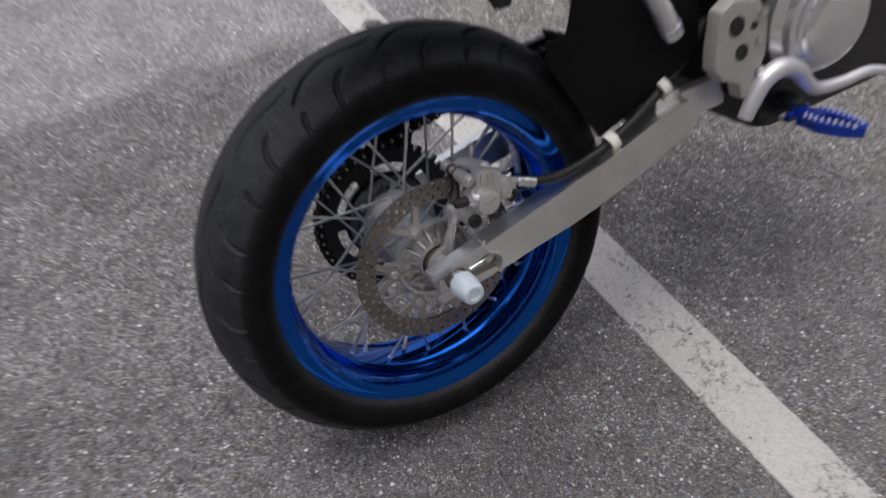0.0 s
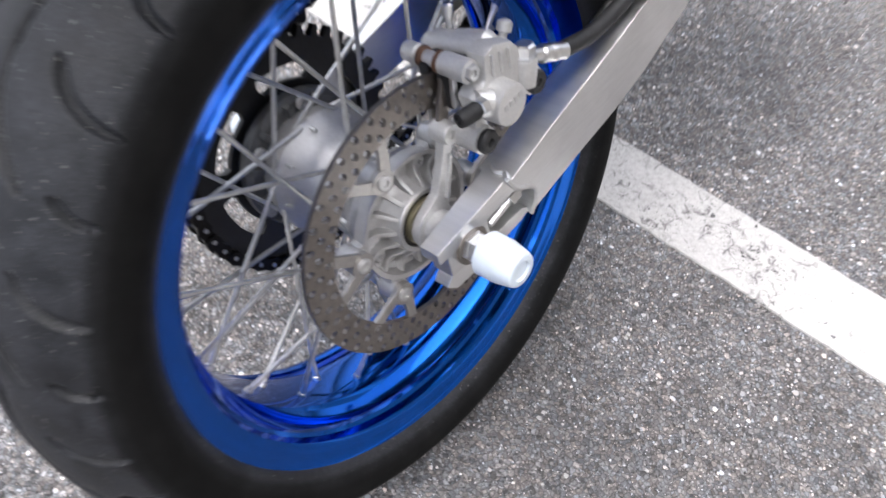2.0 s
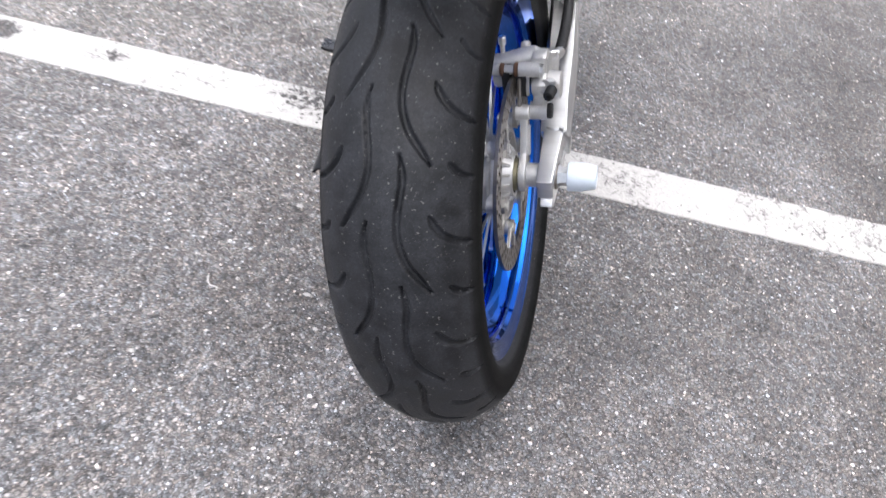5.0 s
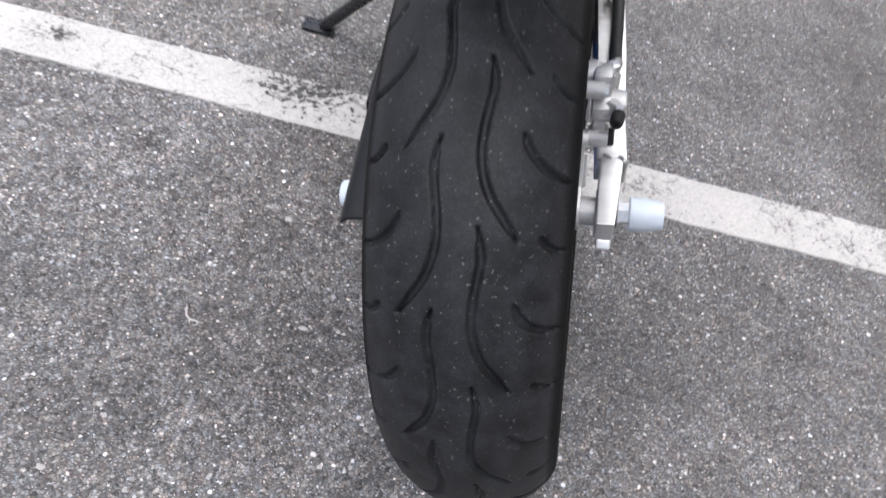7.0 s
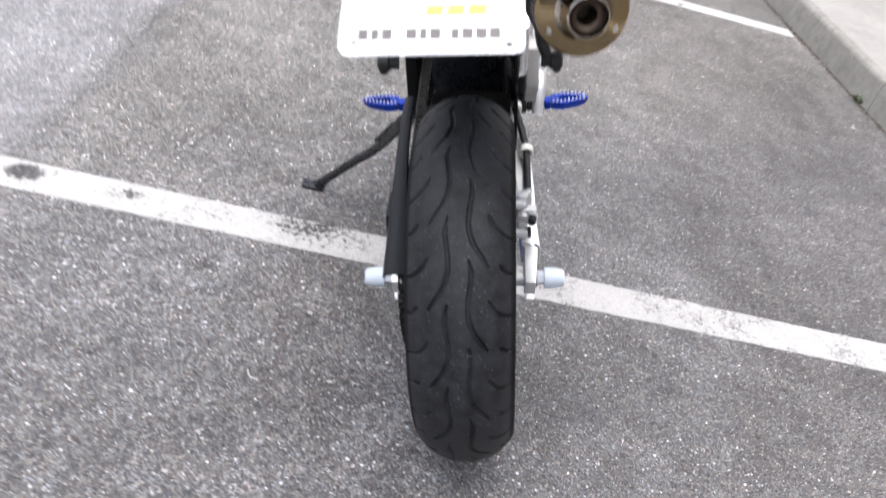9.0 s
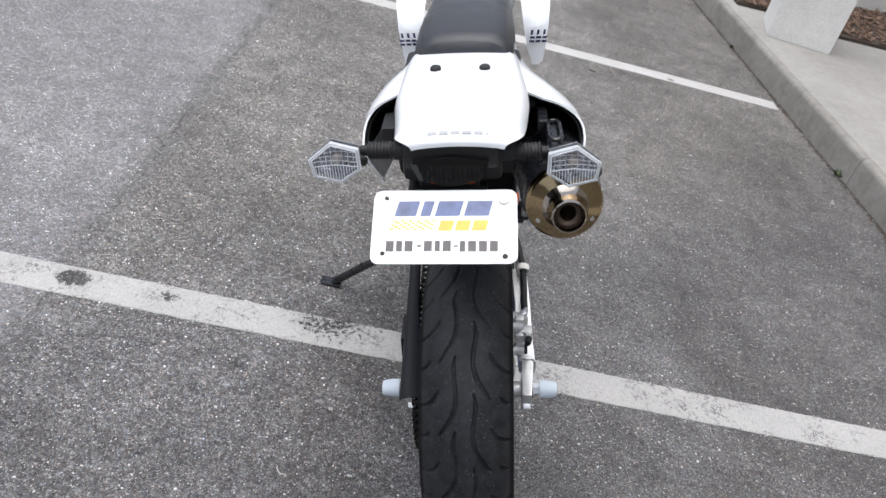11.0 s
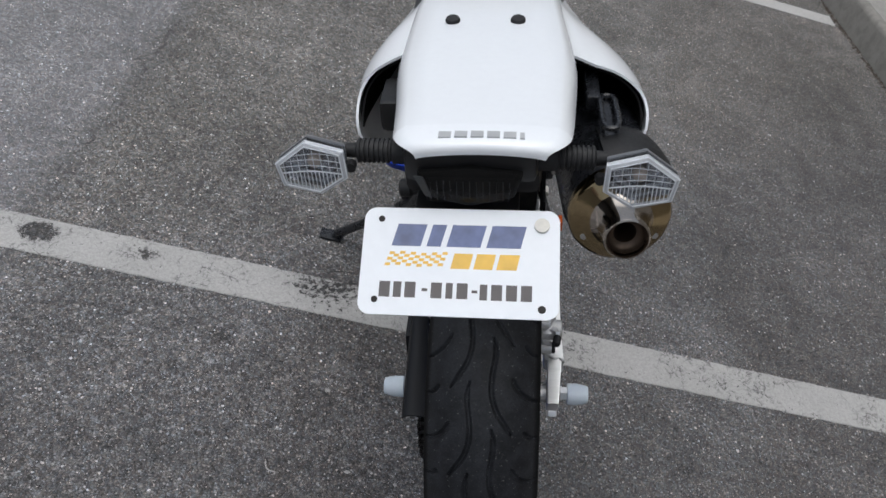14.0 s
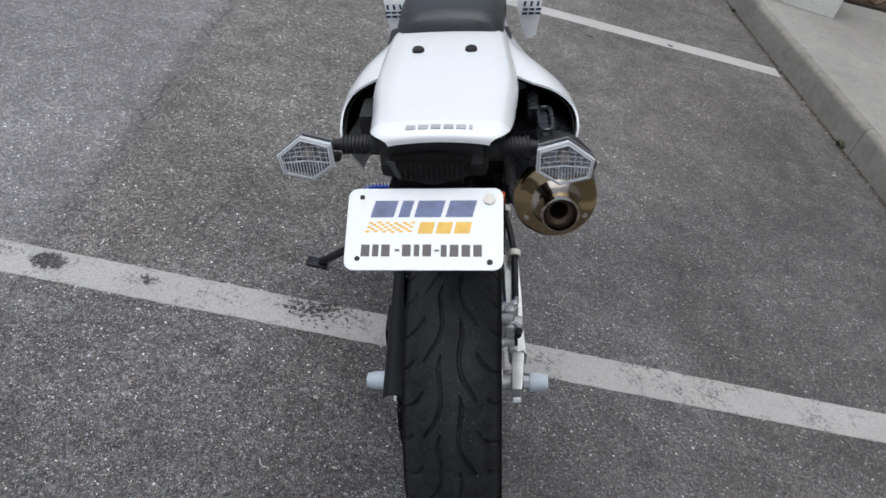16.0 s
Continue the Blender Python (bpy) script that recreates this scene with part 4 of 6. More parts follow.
run = np.r_[0, np.cumsum(np.hypot(*np.diff(path, axis=0).T))]
count = int(run[-1] / PITCH)
step = run[-1] / count


def link_mesh(half):
    outline = [(PITCH * 0.5 + 0.0062 * math.cos(a), 0.0070 * math.sin(a)) for a in np.radians([-90, -45, 0, 45, 90])] + [(0, 0.0052)] + \
              [(-PITCH * 0.5 + 0.0062 * math.cos(a), 0.0070 * math.sin(a)) for a in np.radians([90, 135, 180, 225, 270])] + [(0, -0.0052)]
    bm = join(slab(outline, half, half + 0.002, 0), slab(outline, -half - 0.002, -half, 0),
              bar(bmesh.new(), (-half, PITCH / 2, 0), (half, PITCH / 2, 0), 0.0048, n=8), bar(bmesh.new(), (-half, -PITCH / 2, 0), (half, -PITCH / 2, 0), 0.0048, n=8))
    return to_mesh("chain_link", bm, M_CHAIN)


links = link_mesh(0.0042), link_mesh(0.0066)
chain_pins = bmesh.new()
for k in range(count):
    s = step * k
    y, z = np.interp(s, run, path[:, 0]), np.interp(s, run, path[:, 1])
    bar(chain_pins, (SX - 0.0100, y, z), (SX + 0.0100, y, z), 0.0022, n=6)
chain = on_bike("chain", chain_pins, M_SPOKE, "greasy dark steel roller chain")
for k in range(count):
    s = step * (k + 0.5)
    y, z = np.interp(s, run, path[:, 0]), np.interp(s, run, path[:, 1])
    y2, z2 = np.interp(s + 0.004, run, path[:, 0]), np.interp(s + 0.004, run, path[:, 1])
    ln_ob = part("chain_link", links[k % 2], M_CHAIN, chain)
    ln_ob.matrix_local = Matrix.Translation((SX, y, z)) @ Matrix.Rotation(math.atan2(z2 - z, y2 - y), 4, 'X')

# swingarm
ARM = [(0.050, 0.020), (0.043, 0.0345), (0.106, 0.0445), (0.19, 0.0616), (0.266, 0.0755), (0.326, 0.0862), (0.390, 0.0968), (0.428, 0.102), (0.438, 0.095), (0.440, 0.060),
       (0.430, 0.050), (0.395, 0.040), (0.326, 0.0240), (0.24, 0.0100), (0.188, 0.0010), (0.135, -0.0050), (0.078, -0.0135), (0.062, -0.0150), (0.068, -0.002), (0.066, 0.010)]
END_TOP = [(-0.0340, 0.0065), (-0.0345, 0.0185), (0.044, 0.0350), (0.060, 0.0360), (0.060, 0.0190), (0.0, 0.0085)]
END_LOW = [(-0.0215, -0.0330), (-0.0310, -0.0240), (-0.024, -0.0165), (0.058, -0.0080), (0.068, -0.0150), (0.055, -0.0200), (0.0, -0.0315)]


def arm_end(lo, hi, flare):
    """Two prongs of the axle slot, wider towards the beam."""
    for outline, dlo, dhi in ((END_TOP, 0.0, 0.0), (END_LOW, 0.002, -0.002), ([(0.005, -0.020), (0.005, 0.013), (0.062, 0.022), (0.062, -0.014)], 0.006, -0.011)):
        bm = slab(outline, lo + dlo, hi + dhi, 0, 0.0022 if dhi > -0.01 else 0.001)
        for v in bm.verts:
            if (v.co.x - (lo + hi) / 2) * flare > 0:
                v.co.x += flare * max(0.0, v.co.y + 0.034) / 0.09
        part("arm_end" if dhi > -0.01 else "arm_web", bm, M_ARM, swing, "", 25)


def draw_in(y):
    """How far the arm lies nearer to the middle towards the pivot."""
    return float(np.interp(y, (0.06, 0.10, 0.14, 0.18, 0.22, 0.26, 0.30, 0.34, 0.40), (0, 0.0015, 0.0022, 0.0032, 0.0045, 0.0072, 0.0118, 0.0172, 0.026)))


def beam(lo, hi, sx):
    """One hollow arm: flat top, outer face leaning in a little, drawn in towards the pivot."""
    bm = slab(ARM, lo, hi, 0, 0.0018)
    for v in bm.verts:
        low, top = np.interp(v.co.y, (0.06, 0.135, 0.24, 0.326, 0.43), (-0.015, -0.005, 0.010, 0.024, 0.050)), np.interp(v.co.y, (0.04, 0.19, 0.43), (0.034, 0.0616, 0.102))
        v.co.x -= sx * (draw_in(v.co.y) + 0.003 * max(0.0, min(1.0, (v.co.z - low) / (top - low))) * max(0.0, min(1.0, (v.co.y - 0.05) / 0.05)))
    return bm


bridge = join(block((0, 0.40, 0.085), (0.18, 0.05, 0.07), 0.01), block((0.078, 0.47, 0.085), (0.02, 0.09, 0.05), 0.006), block((-0.078, 0.47, 0.085), (0.02, 0.09, 0.05), 0.006))
swing = on_bike("swingarm", beam(0.100, 0.1325, 1), M_ARM, "brushed aluminium swingarm", 25)
part("left_beam", beam(-0.124, -0.105, -1), M_ARM, swing, "", 25)
part("cross_brace", bridge, M_ARM, swing, "", 25)
arm_end(0.1045, 0.1235, 0.0062)
arm_end(-0.1235, -0.1045, -0.0030)
for sx in (1, -1):
    part("axle_block", slab([(-0.0250, -0.0155), (-0.0250, 0.0060), (0.022, 0.0125), (0.022, -0.0140)], min(sx * 0.1035, sx * 0.1235), max(sx * 0.1035, sx * 0.1235), 0, 0.002), M_ARM, swing, "milled aluminium axle block")
    part("axle_washer", turned(bmesh.new(), (sx * 0.1230, 0, 0), (sx, 0, 0), [(0, 0), (0, 0.0165), (0.0030, 0.0165), (0.0036, 0.0158), (0.0036, 0)], 28), M_DISC, swing, "dull steel washer")
part("adjuster_bolt", bar(bar(bmesh.new(), (0.1235, 0.022, 0.0025), (0.1235, 0.064, 0.0105), 0.0036, n=10), (0.1235, 0.047, 0.0072), (0.1235, 0.057, 0.0092), 0.0066, n=6), M_STEEL, swing, "zinc chain adjuster bolt")
part("weld_bead", tube(bmesh.new(), [(0.1295, 0.043, 0.0355), (0.1328, 0.049, 0.0240), (0.1330, 0.066, 0.012), (0.1330, 0.069, -0.001), (0.1320, 0.063, -0.0155)], 0.0022, 8), M_ARM, swing)
part("weld_bead", tube(bmesh.new(), [(0.108, 0.050, 0.0360), (0.116, 0.046, 0.0362), (0.124, 0.048, 0.0365), (0.130, 0.043, 0.0358)], 0.0022, 8), M_ARM, swing)

for sx, base in ((1, 0.1265), (-1, -0.1265)):
    nut = turned(bmesh.new(), (base, 0, 0), (sx, 0, 0), [(0, 0), (0, 0.0135), (0.003, 0.0135), (0.003, 0.0120), (0.013, 0.0120), (0.013, 0)], 6)
    on_bike("axle_nut", nut, M_STEEL, "chromed hexagonal axle nut", 20)
    slider = turned(bmesh.new(), (base + sx * 0.0120, 0, 0), (sx, 0, 0), [(0, 0.010), (0, 0.0168), (0.0015, 0.0180), (0.016, 0.0180), (0.026, 0.0162), (0.0325, 0.0147), (0.0342, 0.0138), (0.0348, 0.0122), (0.0348, 0.0085), (0.0330, 0.0078), (0.0325, 0)], 36)
    on_bike("axle_slider", slider, M_DELRIN, "white nylon crash slider on the axle end", 50)
axle = on_bike("axle", bar(bmesh.new(), (-0.12, 0, 0), (0.128, 0, 0), 0.010, n=20), M_STEEL)
part("spacer", turned(bmesh.new(), (0.0720, 0, 0), (1, 0, 0), [(0, 0.010), (0, 0.0205), (0.006, 0.0205), (0.0065, 0.0170), (0.0100, 0.0165), (0.0100, 0.010)], 32), M_BRASS, axle, "dull brass-coloured axle spacer")
part("spacer", turned(bmesh.new(), (0.0885, 0, 0), (1, 0, 0), [(0, 0.010), (0, 0.0150), (0.0155, 0.0150), (0.0155, 0.010)], 28), M_CAST, axle, "dull steel axle spacer")

# rear brake caliper on its bracket
outer = slab([(0.060, 0.128), (0.072, 0.131), (0.090, 0.124), (0.100, 0.110), (0.100, 0.094), (0.090, 0.078), (0.062, 0.074), (0.046, 0.084), (0.043, 0.101), (0.057, 0.108)], 0.091, 0.110, 0, 0.005)
over = turned(bmesh.new(), (0.040, 0.068, 0.113), (0.058, 0.014, 0.006), [(0, 0), (0.001, 0.006), (0.004, 0.0090), (0.010, 0.0108), (0.040, 0.0128), (0.056, 0.0125), (0.062, 0.008), (0.062, 0)], 28)
inside = slab([(0.054, 0.118), (0.078, 0.124), (0.092, 0.114), (0.086, 0.092), (0.058, 0.088), (0.050, 0.102)], 0.044, 0.058, 0, 0.004)
neck = join(block((0.100, 0.050, 0.074), (0.014, 0.014, 0.022), 0.004), block((0.101, 0.099, 0.086), (0.012, 0.020, 0.018), 0.004))
caliper = on_bike("brake_caliper", join(outer, over, inside, neck), M_CAST, "cast aluminium brake caliper")
for k in range(3):
    part("casting_rib", block((0.1105, 0.066 + 0.009 * k, 0.117 - 0.002 * k), (0.0034, 0.0028, 0.018), 0.0013), M_CAST, caliper)
part("cap_collar", bar(bmesh.new(), (0.108, 0.045, 0.098), (0.114, 0.060, 0.091), 0.0090, 0.0120, 20), M_CAST, caliper)
part("piston_cap", turned(bmesh.new(), (0.104, 0.0655, 0.0885), (1, 0, 0), [(0, 0.0172), (0.016, 0.0166), (0.0205, 0.0160), (0.0218, 0.0138), (0.0218, 0)], 36), M_CAST, caliper, "round cast piston cap")
for k in range(4):
    part("mark_bar", block((0.1260, 0.0575 + 0.0055 * k, 0.0915 + 0.0006 * k), (0.0006, 0.0034, 0.005), 0), M_HUB, caliper)
part("pin_boss", bar(bmesh.new(), (0.0780, 0.0505, 0.1190), (0.1030, 0.0505, 0.1190), 0.0090, n=24), M_CAST, caliper, "aluminium slide pin boss")
part("slide_pin", turned(bmesh.new(), (0.0400, 0.0500, 0.1190), (1, 0, 0), [(0, 0), (0, 0.006), (0.002, 0.0078), (0.013, 0.0078), (0.015, 0.0055), (0.040, 0.006), (0.040, 0)], 20), M_CAST, caliper, "steel slide pin")
part("pin_boot", turned(bmesh.new(), (0.0555, 0.0500, 0.1190), (1, 0, 0), [(0, 0.006), (0.001, 0.0080), (0.004, 0.0080), (0.006, 0.0050), (0.010, 0.0048), (0.016, 0.0050), (0.018, 0.0084), (0.0215, 0.0084), (0.0225, 0.007)], 18), M_RUST, caliper, "brown perished rubber boot")
part("pin_screw", turned(bmesh.new(), (0.1025, 0.0505, 0.1190), (1, 0, 0), [(0, 0.0066), (0.004, 0.0066), (0.005, 0.0052), (0.005, 0.0028), (0.003, 0.0025), (0.003, 0)], 6), M_STEEL, caliper, "zinc hexagon screw", 20)
for y, z, x0, x1 in ((0.0465, 0.0635, 0.0890, 0.1100), (0.1065, 0.0790, 0.0970, 0.1110)):
    part("ear", bar(bmesh.new(), (x0, y, z), (x1, y, z), 0.0112, n=24), M_CAST, caliper)
    part("rubber_plug", turned(bmesh.new(), (x1, y, z), (1, 0, 0), [(0, 0.0092), (0.004, 0.0098), (0.0062, 0.0084), (0.0062, 0.0036), (0.004, 0.0030), (0.004, 0)], 20), M_BLACK_MATT, caliper, "black rubber plug")
part("sleeve_nut", turned(bmesh.new(), (0.1190, 0.0440, 0.1010), (-0.15, -1, 0.05), [(0, 0.0072), (0.005, 0.0072), (0.006, 0.0060), (0.006, 0)], 6), M_STEEL, caliper, "zinc nut", 20)
part("pin_sleeve", turned(bmesh.new(), (0.1182, 0.0385, 0.1013), (-0.15, -1, 0.05), [(0, 0.0050), (0.003, 0.0068), (0.016, 0.0066), (0.019, 0.0056), (0.0195, 0.0030), (0.017, 0.0026), (0.017, 0)], 18), M_BLACK_MATT, caliper, "black rubber sleeve")
part("banjo_union", turned(bmesh.new(), (0.1080, 0.1000, 0.0800), (0.06, 0.10, 1), [(0, 0.0095), (0.020, 0.0095), (0.022, 0.0088), (0.022, 0)], 20), M_CAST, caliper)
part("banjo_bolt", turned(bmesh.new(), (0.1093, 0.1022, 0.1020), (0.06, 0.10, 1), [(0, 0.0092), (0.0025, 0.0092), (0.0025, 0.0076), (0.0105, 0.0076), (0.0115, 0.0055), (0.0115, 0)], 6), M_STEEL, caliper, "zinc banjo bolt", 20)
part("bleed_screw", turned(bmesh.new(), (0.0755, 0.1130, 0.0930), (-0.05, 0.55, 0.85), [(0, 0.0075), (0.006, 0.0075), (0.008, 0.0036), (0.012, 0.0034), (0.013, 0.0062), (0.020, 0.0062), (0.022, 0.0040), (0.023, 0)], 14), M_CAST, caliper, "bleed screw with grey cap")
part("pad_pin", turned(bmesh.new(), (0.0530, 0.0850, 0.1180), (0, 0.1, 1), [(0, 0.0030), (0.012, 0.0030), (0.013, 0.0046), (0.022, 0.0046), (0.023, 0.0034), (0.023, 0)], 12), M_STEEL, caliper, "zinc pad pin")
ring_pts = [(0.0205 * math.cos(a), 0.0205 * math.sin(a)) for a in np.radians(range(120, 391, 18))]
bracket = slab(ring_pts + [(0.0215, 0.022), (0.0285, 0.050), (0.0400, 0.068), (0.0385, 0.079), (0.0290, 0.079), (0.0250, 0.066), (0.0195, 0.050), (0.008, 0.027)], 0.0790, 0.0880, 0, 0.002)
part("bracket", bracket, M_CAST, caliper, "cast caliper bracket")
part("bracket_rib", slab([(0.014, 0.020), (0.0265, 0.056), (0.029, 0.055), (0.018, 0.020)], 0.0875, 0.0915, 0, 0.0010), M_CAST, caliper)
part("bracket_link", slab([(0.0300, 0.076), (0.0400, 0.072), (0.0570, 0.112), (0.0540, 0.120), (0.0460, 0.119)], 0.0760, 0.0810, 0, 0.002), M_DISC, caliper, "grimy caliper bracket")
part("bracket_boss", turned(bmesh.new(), (0.0740, 0.0330, 0.0705), (1, 0, 0), [(0, 0.0092), (0.014, 0.0090), (0.0165, 0.0078), (0.0165, 0.0036), (0.0130, 0.0032), (0.0130, 0)], 24), M_CAST, caliper, "cast boss with a socket screw")
for x in (0.0625, 0.0810):
    part("brake_pad", block((x, 0.060, 0.1020), (0.010 if x < 0.07 else 0.013, 0.034, 0.034), 0.002), M_BLACK_MATT, caliper, "dark brake pad")
part("pad_clip", slab([(0.0420, 0.088), (0.0470, 0.088), (0.0490, 0.112), (0.0440, 0.113)], 0.0860, 0.0900, 0, 0.0008), M_STEEL, caliper, "thin steel pad clip")

hose = on_bike("brake_hose", tube(bmesh.new(), [(0.1130, 0.140, 0.086), (0.113, 0.180, 0.078), (0.1135, 0.225, 0.082), (0.1120, 0.275, 0.094), (0.1040, 0.330, 0.112), (0.0915, 0.385, 0.132), (0.080, 0.44, 0.16), (0.075, 0.48, 0.20)], 0.0070, 12), M_BLACK_MATT, "black rubber brake hose")
part("hose_fitting", turned(bmesh.new(), (0.1095, 0.1060, 0.1010), (0.10, 0.90, -0.40), [(0, 0), (0, 0.0055), (0.012, 0.0055), (0.014, 0.0074), (0.022, 0.0074), (0.023, 0.0064), (0.026, 0.0074), (0.031, 0.0074), (0.032, 0.0064), (0.040, 0.0074), (0.041, 0)], 16), M_STEEL, hose, "crimped zinc hose fitting")
for p, q in (((0.1120, 0.275, 0.094), 20), ((0.0915, 0.385, 0.132), 24)):
    pts = [Vector((0.0122 * math.cos(a), 0, 0.0122 * math.sin(a))) for a in np.radians([-70, -20, 30, 80, 130, 180, 215])] + [Vector((-0.004, 0, -0.016)), Vector((0.006, 0, -0.0175))]
    mm = Matrix.Translation(p) @ Matrix.Rotation(radians(q), 4, 'X')
    cl = bmesh.new()
    rows = []
    for v in smooth_line([tuple(v) for v in pts], 4):
        rows.append([mm @ Vector((v[0] * s, w, v[2] * s)) for s, w in ((0.84, -0.0068), (1.16, -0.0068), (1.16, 0.0068), (0.84, 0.0068))])
    part("hose_clip", loft(rows, True, True), M_CLIP, hose, "ivory nylon hose clip")

# chain guard over the left arm
rows = []
for y, zt, xo, xi, skirt in ((-0.148, 0.126, -0.113, -0.080, 0.006), (-0.05, 0.140, -0.1165, -0.084, 0.012), (0.06, 0.152, -0.1205, -0.097, 0.040), (0.18, 0.164, -0.125, -0.105, 0.045), (0.27, 0.174, -0.127, -0.108, 0.045), (0.34, 0.180, -0.126, -0.108, 0.045)):
    rows.append([(xo - 0.002, y, zt - skirt), (xo, y, zt - 0.004), (xo + 0.005, y, zt), ((xo + xi) / 2, y, zt + 0.002), (xi, y, zt), (xi + 0.002, y, zt - 0.008)])
on_bike("chain_guard", thick(loft(rows), 0.003), M_GUARD, "satin black plastic chain guard", 50)
on_bike("guard_bracket", slab([(0.000, 0.085), (0.075, 0.085), (0.085, 0.120), (0.070, 0.134), (0.006, 0.126)], -0.1285, -0.1190, 0, 0.003), M_GUARD, "black bulge of the chain guard over its screw")

# side stand, folded out to the ground
FOOT = BIKE.inverted() @ Vector((-0.345, 0.606, 0.010))
stand = on_bike("side_stand", tube(bmesh.new(), [(-0.118, 0.425, 0.098), (-0.150, 0.445, 0.076), (-0.182, 0.475, 0.022), (-0.234, 0.505, -0.036), (-0.293, 0.548, -0.091), FOOT + Vector((0.02, -0.006, 0.012)), FOOT], 0.0115, 14, 5), M_BLACK_PAINT, "black painted steel side stand, folded out")
foot_bm = block((0, 0, 0), (0.056, 0.036, 0.008), 0.003)
bmesh.ops.transform(foot_bm, matrix=Matrix.Translation(BIKE.inverted() @ Vector((-0.352, 0.606, 0.0045))) @ Matrix.Rotation(radians(LEAN), 4, 'Y'), verts=foot_bm.verts[:])
part("tang", bar(bmesh.new(), (-0.176, 0.468, 0.050), (-0.222, 0.497, -0.004), 0.0066, 0.0056, 14), M_BLACK_PAINT, stand, "black spring tang")
part("foot_plate", foot_bm, M_BLACK_PAINT, stand, "flat black foot plate")
spring = [(-0.125 + 0.0 - 0.00075 * k + 0.006 * math.cos(k * 1.3), 0.470 + 0.0006 * k, 0.062 - 0.0009 * k + 0.006 * math.sin(k * 1.3)) for k in range(70)]
part("spring", tube(bmesh.new(), spring, 0.0014, 6, 1), M_BLACK_PAINT, stand, "dark coil return spring")

# blue footpegs
for sx in (1, -1):
    out = [(0.177, 0.578), (0.206, 0.573), (0.246, 0.588), (0.266, 0.604), (0.258, 0.620), (0.209, 0.628), (0.178, 0.618)]
    mid = [(0.196, 0.590), (0.208, 0.586), (0.240, 0.598), (0.250, 0.605), (0.244, 0.610), (0.209, 0.614), (0.197, 0.609)]
    pg = bmesh.new()
    rings = []
    for z in (0.026, 0.046):
        for edge in (out, mid):
            rings.append([pg.verts.new((sx * (x - (0.10 * max(0.0, x - 0.20) if z < 0.036 else 0)), y + (0.006 if z < 0.036 else 0), z)) for x, y in edge])
    for lo_r, hi_r in ((0, 1), (2, 3), (0, 2), (1, 3)):
        for k in range(7):
            pg.faces.new((rings[lo_r][k], rings[lo_r][(k + 1) % 7], rings[hi_r][(k + 1) % 7], rings[hi_r][k]))
    bmesh.ops.recalc_face_normals(pg, faces=pg.faces[:])
    soften(pg, 0.0018)
    peg = on_bike("footpeg", pg, M_BLUE_PEG, "blue anodised footpeg with steel teeth")
    part("clevis", join(block((sx * 0.160, 0.600, 0.038), (0.038, 0.018, 0.014), 0.004), block((sx * 0.170, 0.600, 0.034), (0.014, 0.032, 0.020), 0.003), bar(bmesh.new(), (sx * 0.152, 0.580, 0.036), (sx * 0.152, 0.622, 0.036), 0.006, n=12)), M_BLUE_PEG, peg, "blue pivot clevis")
    part("pivot_pin", bar(bmesh.new(), (sx * 0.146, 0.572, 0.036), (sx * 0.146, 0.630, 0.036), 0.0045, n=10), M_STEEL, peg, "steel pivot pin")
    for k in range(9):
        x = 0.183 + 0.0088 * k
        for y in (0.580 + max(0.0, x - 0.20) * 0.30, 0.619 - max(0.0, x - 0.24) * 0.5):
            part("tooth", bar(bmesh.new(), (sx * x, y, 0.045), (sx * x, y, 0.0530), 0.0026, 0.0018, 6), M_TOOTH, peg)

# right frame plate, pedal, engine
fplate = slab([(0.437, 0.150), (0.437, 0.180), (0.444, 0.232), (0.468, 0.244), (0.516, 0.232), (0.532, 0.205), (0.535, 0.173), (0.535, 0.148), (0.521, 0.118), (0.513, 0.090), (0.493, 0.090), (0.486, 0.116), (0.454, 0.130)], 0.114, 0.1405, 0, 0.005)
fp = on_bike("frame_plate", fplate, M_FRAME, "pale grey cast frame plate at the swingarm pivot")
for y, z, r in ((0.473, 0.206, 0.014), (0.485, 0.165, 0.012), (0.506, 0.198, 0.006)):
    part("plate_recess", turned(bmesh.new(), (0.1400, y, z), (1, 0, 0), [(0, r), (0.0018, r), (0.0022, r * 0.8), (0.001, r * 0.55), (0.001, 0)], 18), M_BLACK, fp, "dark recess")
part("plate_bolt", turned(bmesh.new(), (0.1405, 0.520, 0.128), (1, 0, 0), [(0, 0.006), (0.005, 0.008), (0.005, 0)], 6), M_STEEL, fp, "", 20)
part("plate_bolt", turned(bmesh.new(), (0.1405, 0.519, 0.214), (1, 0, 0), [(0, 0.006), (0.005, 0.008), (0.005, 0)], 6), M_STEEL, fp, "", 20)

part("plate_bolt", turned(bmesh.new(), (0.1405, 0.516, 0.175), (1, 0, 0), [(0, 0.006), (0.004, 0.006), (0.004, 0)], 6), M_STEEL, fp, "", 20)
pedal = on_bike("brake_pedal", tube(bmesh.new(), [(0.142, 0.500, 0.058), (0.145, 0.512, 0.086), (0.147, 0.530, 0.112), (0.148, 0.562, 0.120), (0.148, 0.595, 0.106), (0.149, 0.616, 0.080), (0.151, 0.640, 0.062), (0.160, 0.685, 0.060), (0.166, 0.735, 0.063), (0.172, 0.775, 0.052)], 0.010, 14, 6, [0.011, 0.013, 0.0145, 0.0150, 0.0145, 0.0125, 0.011, 0.010, 0.009, 0.007]), M_PEDAL, "satin aluminium brake pedal")
part("pedal_tip", block((0.182, 0.778, 0.051), (0.035, 0.022, 0.012), 0.003), M_STEEL, pedal)

